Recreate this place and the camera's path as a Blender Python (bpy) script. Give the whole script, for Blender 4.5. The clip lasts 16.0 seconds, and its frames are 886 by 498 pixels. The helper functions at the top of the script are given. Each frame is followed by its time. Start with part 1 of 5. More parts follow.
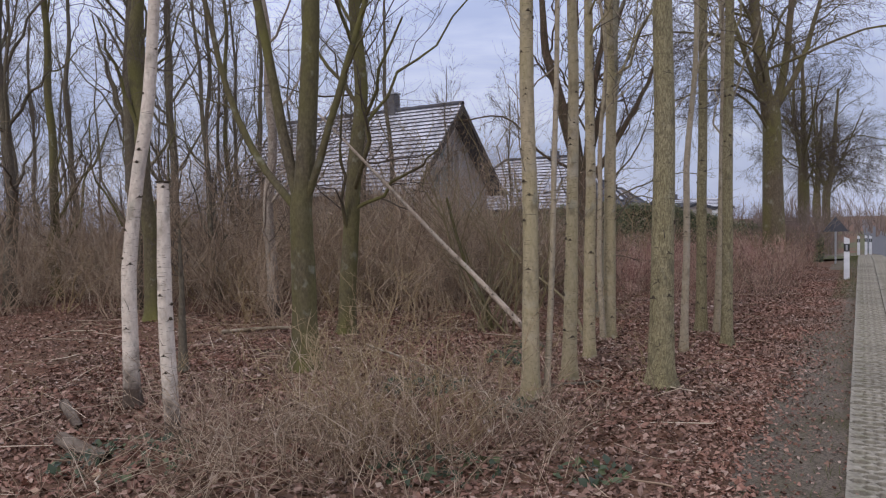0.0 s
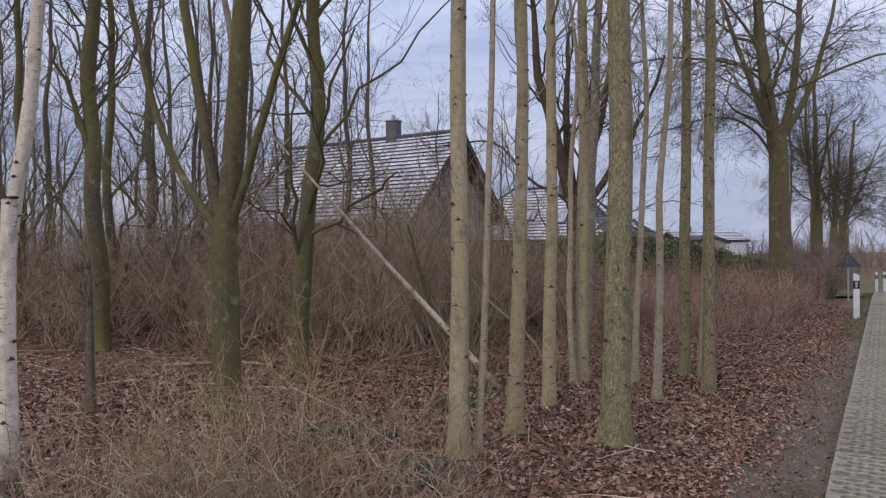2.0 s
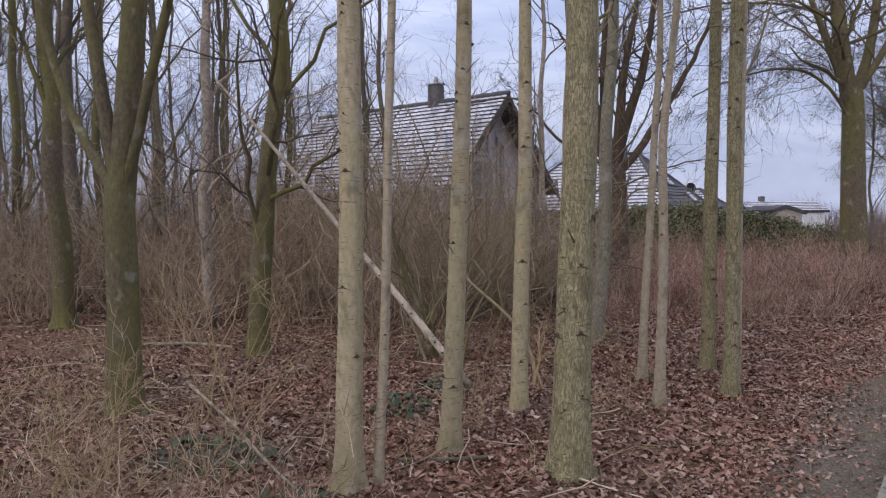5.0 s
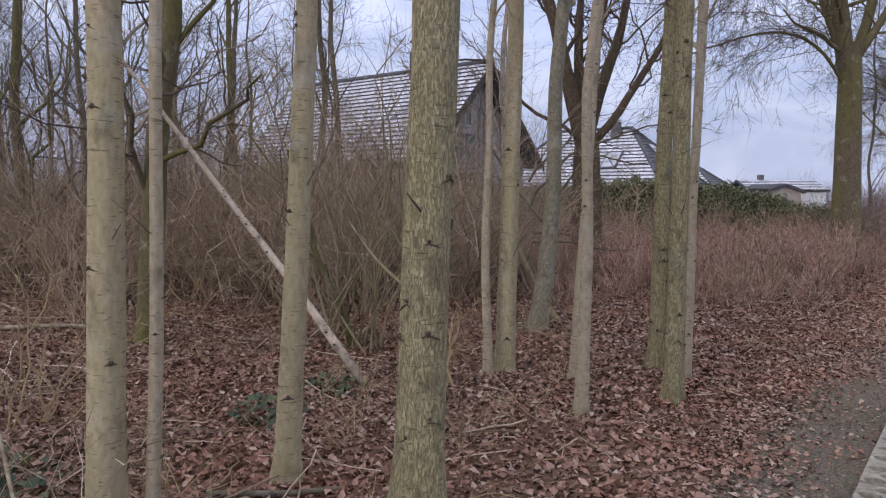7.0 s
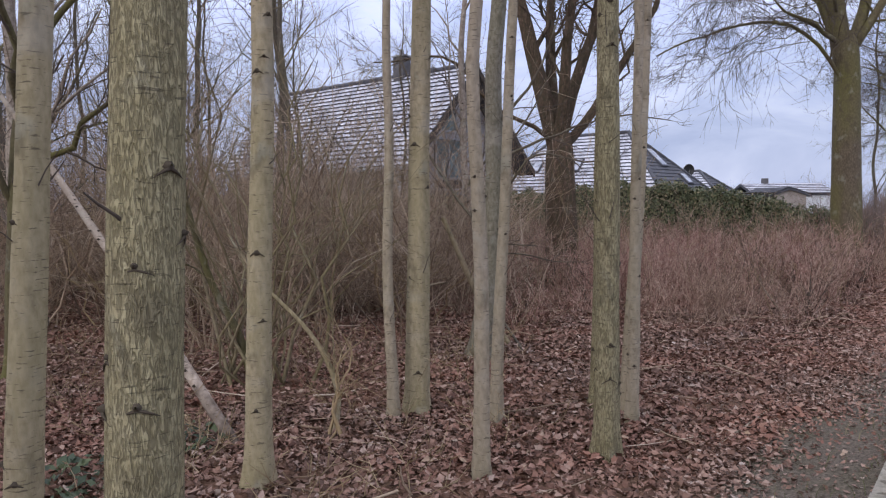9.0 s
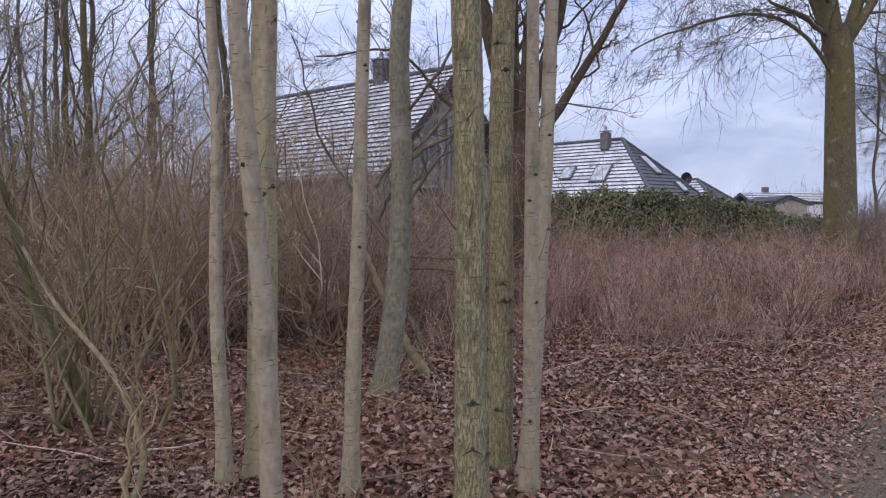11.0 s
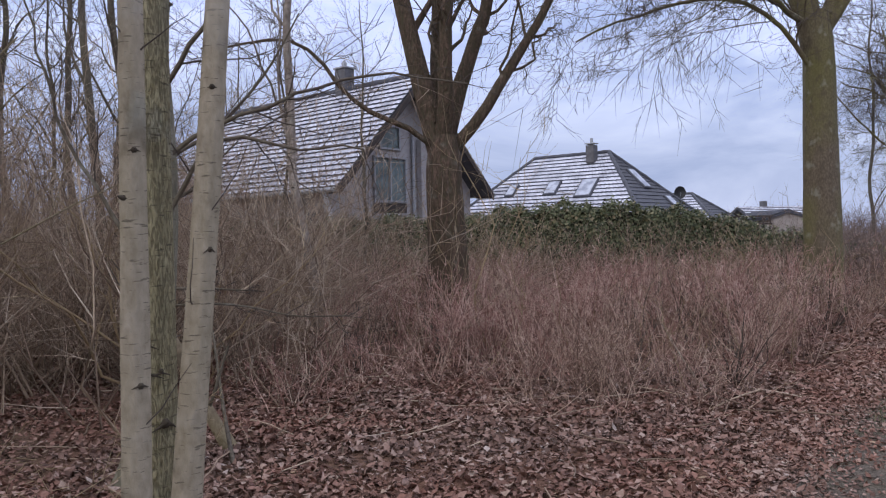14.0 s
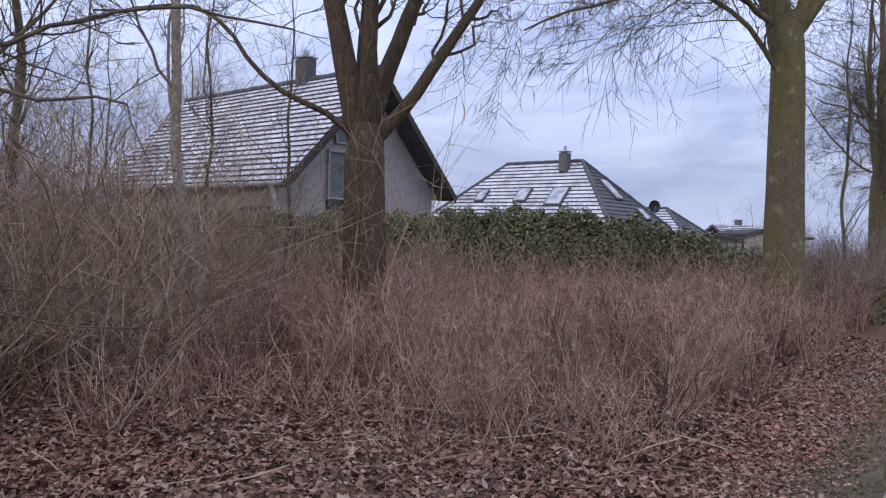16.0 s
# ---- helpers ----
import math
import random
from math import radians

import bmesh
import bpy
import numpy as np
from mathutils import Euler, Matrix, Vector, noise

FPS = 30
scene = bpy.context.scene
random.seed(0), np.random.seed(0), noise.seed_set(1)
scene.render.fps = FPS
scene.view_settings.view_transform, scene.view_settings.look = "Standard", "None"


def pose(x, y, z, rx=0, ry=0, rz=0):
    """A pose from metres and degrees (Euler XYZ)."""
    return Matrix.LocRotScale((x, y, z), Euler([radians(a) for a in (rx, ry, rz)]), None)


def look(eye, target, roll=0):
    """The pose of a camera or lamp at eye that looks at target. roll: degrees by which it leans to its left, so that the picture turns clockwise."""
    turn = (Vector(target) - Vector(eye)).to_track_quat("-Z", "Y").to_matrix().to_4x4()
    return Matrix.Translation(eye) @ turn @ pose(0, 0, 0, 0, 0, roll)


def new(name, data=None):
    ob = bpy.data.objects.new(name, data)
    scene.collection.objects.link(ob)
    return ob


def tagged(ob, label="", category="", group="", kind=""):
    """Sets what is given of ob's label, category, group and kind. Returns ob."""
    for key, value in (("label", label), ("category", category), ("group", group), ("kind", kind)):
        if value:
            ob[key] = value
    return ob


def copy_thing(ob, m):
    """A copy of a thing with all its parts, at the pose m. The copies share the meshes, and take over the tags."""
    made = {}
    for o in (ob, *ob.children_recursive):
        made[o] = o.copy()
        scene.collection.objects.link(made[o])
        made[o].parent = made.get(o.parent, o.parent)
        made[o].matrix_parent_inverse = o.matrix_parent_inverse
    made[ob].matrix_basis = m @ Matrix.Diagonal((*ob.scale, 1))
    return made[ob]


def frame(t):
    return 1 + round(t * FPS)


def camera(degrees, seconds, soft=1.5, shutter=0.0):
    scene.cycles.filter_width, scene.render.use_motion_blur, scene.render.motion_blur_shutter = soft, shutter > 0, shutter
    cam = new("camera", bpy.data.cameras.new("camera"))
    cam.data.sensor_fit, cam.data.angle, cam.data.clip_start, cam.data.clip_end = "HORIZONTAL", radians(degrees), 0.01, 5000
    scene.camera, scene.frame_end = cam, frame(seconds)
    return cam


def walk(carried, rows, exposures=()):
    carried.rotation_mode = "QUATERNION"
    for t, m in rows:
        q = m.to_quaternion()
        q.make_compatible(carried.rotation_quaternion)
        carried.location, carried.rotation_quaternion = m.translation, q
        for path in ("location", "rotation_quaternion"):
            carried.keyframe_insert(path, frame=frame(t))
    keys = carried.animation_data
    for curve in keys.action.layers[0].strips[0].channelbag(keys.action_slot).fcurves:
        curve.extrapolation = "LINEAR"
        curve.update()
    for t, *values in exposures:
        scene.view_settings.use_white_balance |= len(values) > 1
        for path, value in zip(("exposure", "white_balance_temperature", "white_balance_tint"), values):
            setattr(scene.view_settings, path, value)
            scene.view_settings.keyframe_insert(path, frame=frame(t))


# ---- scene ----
cam = camera(61.9, 16.0, soft=1.2)
METRES, EYE, TILT, LEAN, TURN = 11.1, 1.5, 0.0, 0.0, 0.0
ROWS = [
    (0.0, 0.0, 0.0, 0.0, -0.06, -2.59, 1.26),
    (0.5, 0.0132, 0.0202, -0.0021, 0.23, -1.81, 1.45),
    (1.0, 0.0302, 0.0409, -0.0024, 0.05, -0.17, 1.72),
    (1.5, 0.0451, 0.0618, -0.0024, 0.3, -0.13, 0.47),
    (2.0, 0.0712, 0.0799, -0.0029, 1.35, -0.26, 0.45),
    (2.5, 0.0885, 0.0974, -0.005, 2.18, -0.67, 0.91),
    (3.0, 0.1039, 0.1245, -0.0051, 4.44, -1.5, 1.1),
    (5.5, 0.1808, 0.2497, -0.0104, 6.8, -2.53, 0.39),
    (6.0, 0.1994, 0.279, -0.012, 6.87, -2.66, 0.26),
    (6.5, 0.2133, 0.3031, -0.015, 6.9, -2.64, 0.09),
    (7.0, 0.2296, 0.3356, -0.016, 6.91, -4.28, -0.26),
    (7.5, 0.245, 0.3616, -0.0148, 6.99, -4.28, -0.25),
    (8.0, 0.2576, 0.3936, -0.0161, 7.2, -4.1, 0.09),
    (8.5, 0.2745, 0.4187, -0.0181, 7.36, -3.73, 0.55),
    (11.0, 0.3568, 0.5647, -0.0236, 7.89, -2.77, 0.67),
    (11.5, 0.3724, 0.5909, -0.0243, 7.97, -2.13, 0.65),
    (12.0, 0.3888, 0.6237, -0.0248, 8.09, -1.85, 0.45),
    (12.5, 0.4059, 0.6504, -0.0245, 8.09, -1.69, 1.29),
    (13.0, 0.4222, 0.6829, -0.025, 8.12, -1.54, 2.17),
    (13.5, 0.44, 0.7107, -0.0266, 8.27, -1.48, 2.25),
    (14.0, 0.4563, 0.7396, -0.0283, 8.36, -1.35, 1.19),
    (14.5, 0.4701, 0.7669, -0.0289, 8.36, -1.42, 0.19),
    (15.0, 0.4886, 0.7929, -0.0279, 8.72, -1.18, -0.45),
    (15.5, 0.4993, 0.8199, -0.0288, 8.84, -1.17, -1.07),
    (16.0, 0.5143, 0.8492, -0.0311, 6.96, -1.03, -1.65),
]
CLOUD_DARK, CLOUD_LIGHT, ZENITH = (4.9, 5.75, 8.8, 1), (9.0, 9.7, 12.7, 1), 2.95
walk(cam, [(t, pose(0, 0, EYE, TILT, LEAN, TURN) @ pose(METRES * x, METRES * y, METRES * z, 90 + pitch, roll, yaw)) for t, x, y, z, yaw, pitch, roll in ROWS],
     exposures=[(0.0, -0.46, 6700, 10), (1.5, -0.54, 6700, 10), (3.0, -0.44, 6700, 10), (5.5, -0.3, 6600, 10), (8.0, -0.22, 6540, 10), (11.0, -0.2, 6420, 10), (13.5, -0.28, 6320, 10), (16.0, -0.3, 6250, 10)])

# ---- world and light: a cold, overcast winter afternoon ----
SUN_ELEV, SUN_ROT = radians(22), radians(215)
world = bpy.data.worlds.new("overcast_sky")
scene.world = world
world.use_nodes = True
wn, wl = world.node_tree.nodes, world.node_tree.links
wn.clear()
w_out = wn.new("ShaderNodeOutputWorld")
w_bg = wn.new("ShaderNodeBackground")
w_bg.inputs["Strength"].default_value = 0.1
sky = wn.new("ShaderNodeTexSky")
sky.sky_type = "NISHITA"
sky.sun_disc = False
sky.sun_elevation, sky.sun_rotation = SUN_ELEV, SUN_ROT
sky.air_density, sky.dust_density, sky.ozone_density = 1.0, 2.0, 2.0
tc = wn.new("ShaderNodeTexCoord")
mp = wn.new("ShaderNodeMapping")
mp.inputs["Scale"].default_value = (1.6, 1.6, 6.0)
cl = wn.new("ShaderNodeTexNoise")
cl.inputs["Scale"].default_value = 1.7
cl.inputs["Detail"].default_value = 6
cl.inputs["Roughness"].default_value = 0.58
cl.inputs["Distortion"].default_value = 0.5
ramp = wn.new("ShaderNodeValToRGB")
ramp.color_ramp.elements[0].position, ramp.color_ramp.elements[0].color = 0.34, CLOUD_DARK
ramp.color_ramp.elements[1].position, ramp.color_ramp.elements[1].color = 0.68, CLOUD_LIGHT
wmix = wn.new("ShaderNodeMixRGB")
wmix.inputs["Fac"].default_value = 0.9
wl.new(tc.outputs["Generated"], mp.inputs["Vector"])
wl.new(mp.outputs["Vector"], cl.inputs["Vector"])
wl.new(cl.outputs["Fac"], ramp.inputs["Fac"])
# an overcast sky is about three times as bright overhead as at the horizon
sep = wn.new("ShaderNodeSeparateXYZ")
lift = wn.new("ShaderNodeMapRange")
lift.inputs["From Min"].default_value, lift.inputs["From Max"].default_value = 0.1, 1.0
lift.inputs["To Min"].default_value, lift.inputs["To Max"].default_value = 1.0, ZENITH
scaled = wn.new("ShaderNodeVectorMath")
scaled.operation = "SCALE"
wl.new(tc.outputs["Generated"], sep.inputs["Vector"])
wl.new(sep.outputs["Z"], lift.inputs["Value"])
white = wn.new("ShaderNodeMixRGB")
white.inputs["Color2"].default_value = (6.5, 6.5, 7.6, 1)
high = wn.new("ShaderNodeMapRange")
high.inputs["From Min"].default_value, high.inputs["From Max"].default_value = 0.30, 0.75
wl.new(sep.outputs["Z"], high.inputs["Value"])
wl.new(high.outputs["Result"], white.inputs["Fac"])
wl.new(ramp.outputs["Color"], white.inputs["Color1"])
wl.new(white.outputs["Color"], scaled.inputs[0])
wl.new(lift.outputs["Result"], scaled.inputs["Scale"])
wl.new(sky.outputs["Color"], wmix.inputs["Color1"])
wl.new(scaled.outputs["Vector"], wmix.inputs["Color2"])
wl.new(wmix.outputs["Color"], w_bg.inputs["Color"])
wl.new(w_bg.outputs["Background"], w_out.inputs["Surface"])

sun_data = bpy.data.lights.new("sun", "SUN")
sun_data.energy, sun_data.angle, sun_data.color = 1.3, radians(24), (1.0, 0.95, 0.9)
sun = new("sun", sun_data)
sun.matrix_world = look((0, 0, 0), (math.sin(SUN_ROT) * -math.cos(SUN_ELEV), math.cos(SUN_ROT) * -math.cos(SUN_ELEV), -math.sin(SUN_ELEV)))


# ---- materials ----
class Mat:
    """A small node-material builder."""

    def __init__(self, name, rough=0.85, spec=0.25):
        self.m = bpy.data.materials.new(name)
        self.m.use_nodes = True
        self.n, self.l = self.m.node_tree.nodes, self.m.node_tree.links
        self.b = self.n["Principled BSDF"]
        self.b.inputs["Roughness"].default_value = rough
        self.b.inputs["Specular IOR Level"].default_value = spec
        self.co = self.n.new("ShaderNodeTexCoord")

    def noise(self, scale, detail=4, stretch=(1, 1, 1), rough=0.55, space="Object", distort=0.0):
        mp = self.n.new("ShaderNodeMapping")
        mp.inputs["Scale"].default_value = stretch
        self.l.new(self.co.outputs[space], mp.inputs["Vector"])
        t = self.n.new("ShaderNodeTexNoise")
        t.inputs["Scale"].default_value, t.inputs["Detail"].default_value = scale, detail
        t.inputs["Roughness"].default_value, t.inputs["Distortion"].default_value = rough, distort
        self.l.new(mp.outputs["Vector"], t.inputs["Vector"])
        return t.outputs["Fac"]

    def ramp(self, fac, *stops):
        r = self.n.new("ShaderNodeValToRGB")
        e = r.color_ramp.elements
        while len(e) < len(stops):
            e.new(0.5)
        for el, (p, c) in zip(e, stops):
            el.position = p
            el.color = (*c, 1) if not isinstance(c, (int, float)) else (c, c, c, 1)
        self.l.new(fac, r.inputs["Fac"])
        return r.outputs["Color"]

    def mix(self, fac, a, b, mode="MIX"):
        x = self.n.new("ShaderNodeMixRGB")
        x.blend_type = mode
        for key, v in (("Fac", fac), ("Color1", a), ("Color2", b)):
            if isinstance(v, (int, float)):
                x.inputs[key].default_value = v if key == "Fac" else (v, v, v, 1)
            elif isinstance(v, tuple):
                x.inputs[key].default_value = (*v, 1)
            else:
                self.l.new(v, x.inputs[key])
        return x.outputs["Color"]

    def random(self, island=True):
        g = self.n.new("ShaderNodeNewGeometry" if island else "ShaderNodeObjectInfo")
        return g.outputs["Random Per Island" if island else "Random"]

    def colour(self, c):
        if isinstance(c, tuple):
            self.b.inputs["Base Color"].default_value = (*c, 1)
        else:
            self.l.new(c, self.b.inputs["Base Color"])
        return self

    def bump(self, height, strength=0.5, dist=0.01):
        bp = self.n.new("ShaderNodeBump")
        bp.inputs["Strength"].default_value, bp.inputs["Distance"].default_value = strength, dist
        self.l.new(height, bp.inputs["Height"])
        self.l.new(bp.outputs["Normal"], self.b.inputs["Normal"])
        return self


def bark(name, light, dark, moss, moss_amount, marks=True, fissure=0.0, foot=0.0, fsize=135):
    k = Mat(name, 0.85, 0.2)
    big = k.noise(1.3, 3, (1, 1, 0.45))
    fine = k.noise(38, 5, (1, 1, 0.55))
    c = k.mix(k.ramp(fine, (0.3, 0.0), (0.72, 1.0)), dark, light)
    c = k.mix(k.mix(1.0, k.ramp(big, (0.36, 0.0), (0.66, 1.0)), moss_amount, "MULTIPLY"), c, moss)
    # weather stains and pale lichen
    stain = k.ramp(k.noise(9, 4, (1, 1, 0.55)), (0.54, 0.0), (0.68, 1.0))
    c = k.mix(k.mix(1.0, stain, 0.5, "MULTIPLY"), c, (0.075, 0.062, 0.043))
    lichen = k.ramp(k.noise(6, 5, (1, 1, 0.8)), (0.60, 0.0), (0.70, 1.0))
    c = k.mix(k.mix(1.0, lichen, 0.35, "MULTIPLY"), c, (0.36, 0.36, 0.29))
    h = fine
    if marks:
        rings = k.noise(2.6, 3, (5.5, 5.5, 40.0), 0.6)
        ring = k.ramp(rings, (0.61, 0.0), (0.66, 1.0))
        c = k.mix(k.mix(1.0, ring, 0.7, "MULTIPLY"), c, (0.075, 0.06, 0.043))
        pale = k.ramp(k.noise(3.1, 4, (1, 1, 1.3)), (0.55, 0.0), (0.7, 1.0))
        c = k.mix(k.mix(1.0, pale, 0.12 if fissure else 0.4, "MULTIPLY"), c, (0.42, 0.39, 0.33))
    if fissure:
        fs = k.noise(fsize, 2, (1, 1, 0.24), 0.5, "Object", 1.1)
        cut = k.ramp(fs, (0.38, 1.0), (0.60, 0.0))
        c = k.mix(k.mix(1.0, cut, fissure, "MULTIPLY"), c, (0.075, 0.062, 0.036))
        h = k.mix(0.75, fine, k.ramp(fs, (0.38, 0.0), (0.60, 1.0)))
    if foot:
        # old dark corky bark round the foot
        sp = k.n.new("ShaderNodeSeparateXYZ")
        k.l.new(k.co.outputs["Object"], sp.inputs["Vector"])
        ad = k.n.new("ShaderNodeMath")
        ad.operation = "MULTIPLY_ADD"
        ad.inputs[1].default_value = 0.9
        k.l.new(k.noise(9, 3), ad.inputs[0])
        k.l.new(sp.outputs["Z"], ad.inputs[2])
        c = k.mix(k.ramp(ad.outputs[0], (foot, 1.0), (foot + 0.45, 0.0)), c, (0.085, 0.064, 0.05))
    return k.colour(c).bump(h, 0.8, 0.012 if fsize > 50 else 0.04).m


M_SMOOTH = bark("smooth_grey_green_bark", (0.43, 0.36, 0.245), (0.27, 0.225, 0.145), (0.26, 0.235, 0.10), 0.6)
M_FISS = bark("fissured_olive_bark", (0.45, 0.40, 0.25), (0.30, 0.255, 0.15), (0.28, 0.255, 0.115), 0.45, True, 0.65, 0.0, 105)
M_THIN = bark("young_grey_bark", (0.42, 0.355, 0.27), (0.26, 0.215, 0.155), (0.27, 0.24, 0.13), 0.5)
M_MOSSY = bark("mossy_dark_bark", (0.15, 0.125, 0.08), (0.065, 0.053, 0.037), (0.135, 0.13, 0.035), 0.85, False)
M_DARK = bark("dark_bark", (0.165, 0.138, 0.108), (0.08, 0.066, 0.053), (0.135, 0.125, 0.065), 0.45, False)
M_OLD = bark("rough_brown_bark", (0.20, 0.135, 0.095), (0.055, 0.038, 0.028), (0.11, 0.085, 0.05), 0.35, False, 0.85, 0.0, 22)
M_ROAD = bark("beech_bark", (0.19, 0.15, 0.10), (0.09, 0.07, 0.048), (0.15, 0.145, 0.04), 0.7, False)
M_BIRCH = bark("birch_bark", (0.58, 0.49, 0.41), (0.40, 0.32, 0.255), (0.22, 0.18, 0.13), 0.55, True, 0.0, 0.45)
M_BIRCHTREE = bark("white_birch_bark", (0.78, 0.70, 0.60), (0.56, 0.48, 0.40), (0.20, 0.165, 0.13), 0.35, True, 0.0, 0.58)
M_BIRCHOLD = bark("flaking_birch_bark", (0.50, 0.43, 0.36), (0.20, 0.16, 0.125), (0.09, 0.07, 0.055), 0.65, True, 0.0, 0.6)
M_TWIGBARK = bark("grey_brown_branch", (0.17, 0.14, 0.11), (0.085, 0.068, 0.052), (0.14, 0.13, 0.07), 0.35, False)
M_TWIG = Mat("dark_twigs", 0.8).colour((0.092, 0.074, 0.060)).m
M_SCAR = Mat("branch_scar", 0.9).colour((0.07, 0.056, 0.04)).m
M_DEAD = Mat("dead_wood", 0.85)
M_DEAD = M_DEAD.colour(M_DEAD.mix(M_DEAD.ramp(M_DEAD.noise(12, 4, (1, 1, 1)), (0.35, 0.0), (0.65, 1.0)), (0.13, 0.095, 0.065), (0.34, 0.29, 0.22))).m


M_OLIVE = bark("olive_brown_bark", (0.30, 0.245, 0.16), (0.16, 0.125, 0.08), (0.21, 0.185, 0.08), 0.6, False)
M_MOTTLED = bark("mottled_grey_bark", (0.30, 0.275, 0.22), (0.12, 0.105, 0.08), (0.19, 0.18, 0.105), 0.6)


def stems_material(name, stops):
    k = Mat(name, 0.75, 0.3)
    return k.colour(k.ramp(k.random(), *stops)).m


k = Mat("red_brown_stems", 0.75, 0.3)
c = k.ramp(k.random(), (0.0, (0.13, 0.058, 0.048)), (0.35, (0.33, 0.172, 0.138)), (0.7, (0.53, 0.325, 0.26)), (1.0, (0.70, 0.52, 0.42)))
d = k.ramp(k.random(), (0.0, (0.12, 0.073, 0.056)), (0.5, (0.33, 0.215, 0.16)), (1.0, (0.62, 0.47, 0.35)))
M_RED = k.colour(k.mix(k.ramp(k.noise(0.8, 3), (0.42, 0.0), (0.58, 1.0)), d, c)).m
M_DARKSTEM = stems_material("dark_stems", ((0.0, (0.05, 0.04, 0.032)), (0.6, (0.11, 0.085, 0.065)), (1.0, (0.22, 0.17, 0.13))))
M_GREYTWIG = stems_material("grey_brown_stems", ((0.0, (0.13, 0.09, 0.062)), (0.5, (0.305, 0.222, 0.155)), (0.85, (0.45, 0.35, 0.25)), (1.0, (0.55, 0.46, 0.36))))
M_TAN = stems_material("tan_stems", ((0.0, (0.18, 0.125, 0.07)), (0.6, (0.31, 0.23, 0.13)), (1.0, (0.44, 0.35, 0.22))))
M_FARTWIG = stems_material("far_twigs", ((0.0, (0.15, 0.11, 0.095)), (1.0, (0.28, 0.215, 0.185))))

k = Mat("leaf_litter", 0.75, 0.35)
warm = k.ramp(k.random(), (0.0, (0.09, 0.042, 0.028)), (0.25, (0.20, 0.095, 0.066)), (0.55, (0.29, 0.142, 0.102)), (0.82, (0.36, 0.21, 0.155)), (0.96, (0.42, 0.29, 0.23)), (1.0, (0.36, 0.235, 0.125)))
cool = k.ramp(k.random(), (0.0, (0.075, 0.045, 0.033)), (0.35, (0.19, 0.112, 0.082)), (0.7, (0.275, 0.172, 0.132)), (0.94, (0.38, 0.272, 0.22)), (1.0, (0.48, 0.40, 0.35)))
c = k.mix(k.ramp(k.noise(0.75, 3), (0.40, 0.0), (0.60, 0.85)), cool, warm)
M_LEAF = k.colour(k.mix(0.4, c, k.ramp(k.noise(70, 4), (0.3, 0.35), (0.65, 1.15)), "MULTIPLY")).m
k = Mat("evergreen_leaves", 0.5, 0.4)
M_GREEN = k.colour(k.ramp(k.random(), (0.0, (0.055, 0.066, 0.032)), (0.5, (0.125, 0.145, 0.07)), (0.85, (0.20, 0.205, 0.10)), (1.0, (0.32, 0.26, 0.15)))).m
k = Mat("bramble_leaves", 0.5, 0.4)
M_BRAMBLE = k.colour(k.ramp(k.random(), (0.0, (0.02, 0.035, 0.02)), (0.7, (0.05, 0.075, 0.035)), (1.0, (0.10, 0.12, 0.05)))).m
k = Mat("grass_blades", 0.7)
M_GRASS = k.colour(k.ramp(k.random(), (0.0, (0.07, 0.085, 0.03)), (0.6, (0.13, 0.14, 0.055)), (1.0, (0.26, 0.23, 0.13)))).m

k = Mat("forest_floor", 0.95, 0.15)
c = k.mix(k.ramp(k.noise(16, 6, rough=0.7), (0.34, 0.0), (0.66, 1.0)), (0.07, 0.039, 0.026), (0.24, 0.135, 0.092))
c = k.mix(k.ramp(k.noise(0.9, 3), (0.4, 0.0), (0.7, 0.5)), c, (0.12, 0.095, 0.065))
M_FLOOR = k.colour(c).bump(k.noise(30, 5), 0.9, 0.03).m
k = Mat("trodden_earth", 0.95, 0.15)
c = k.mix(k.ramp(k.noise(60, 5, rough=0.7), (0.36, 0.0), (0.66, 1.0)), (0.085, 0.070, 0.056), (0.27, 0.228, 0.182))
c = k.mix(k.ramp(k.noise(2.2, 4), (0.45, 0.0), (0.7, 0.6)), c, (0.10, 0.092, 0.05))
M_PATH = k.colour(c).bump(k.noise(45, 5, rough=0.7), 1.0, 0.03).m
k = Mat("weathered_concrete", 0.9, 0.2)
c = k.mix(k.ramp(k.noise(25, 5), (0.35, 0.0), (0.65, 1.0)), (0.20, 0.183, 0.148), (0.35, 0.325, 0.27))
c = k.mix(k.ramp(k.noise(3, 4, space="Generated"), (0.5, 0.0), (0.75, 0.6)), c, (0.17, 0.17, 0.10))
M_CONC = k.colour(k.mix(0.2, c, k.random(False), "MULTIPLY")).bump(k.noise(90, 3), 0.4, 0.004).m
k = Mat("asphalt", 0.85, 0.3)
M_ASPH = k.colour(k.mix(k.ramp(k.noise(120, 3), (0.3, 0.0), (0.7, 1.0)), (0.05, 0.052, 0.058), (0.13, 0.13, 0.14))).bump(k.noise(150, 2), 0.4, 0.005).m


def plain(name, c, rough=0.6, var=0.18, scale=6):
    k = Mat(name, rough, 0.3)
    d = tuple(v * (1 - var) for v in c)
    return k.colour(k.mix(k.ramp(k.noise(scale, 4), (0.35, 0.0), (0.65, 1.0)), d, c)).m


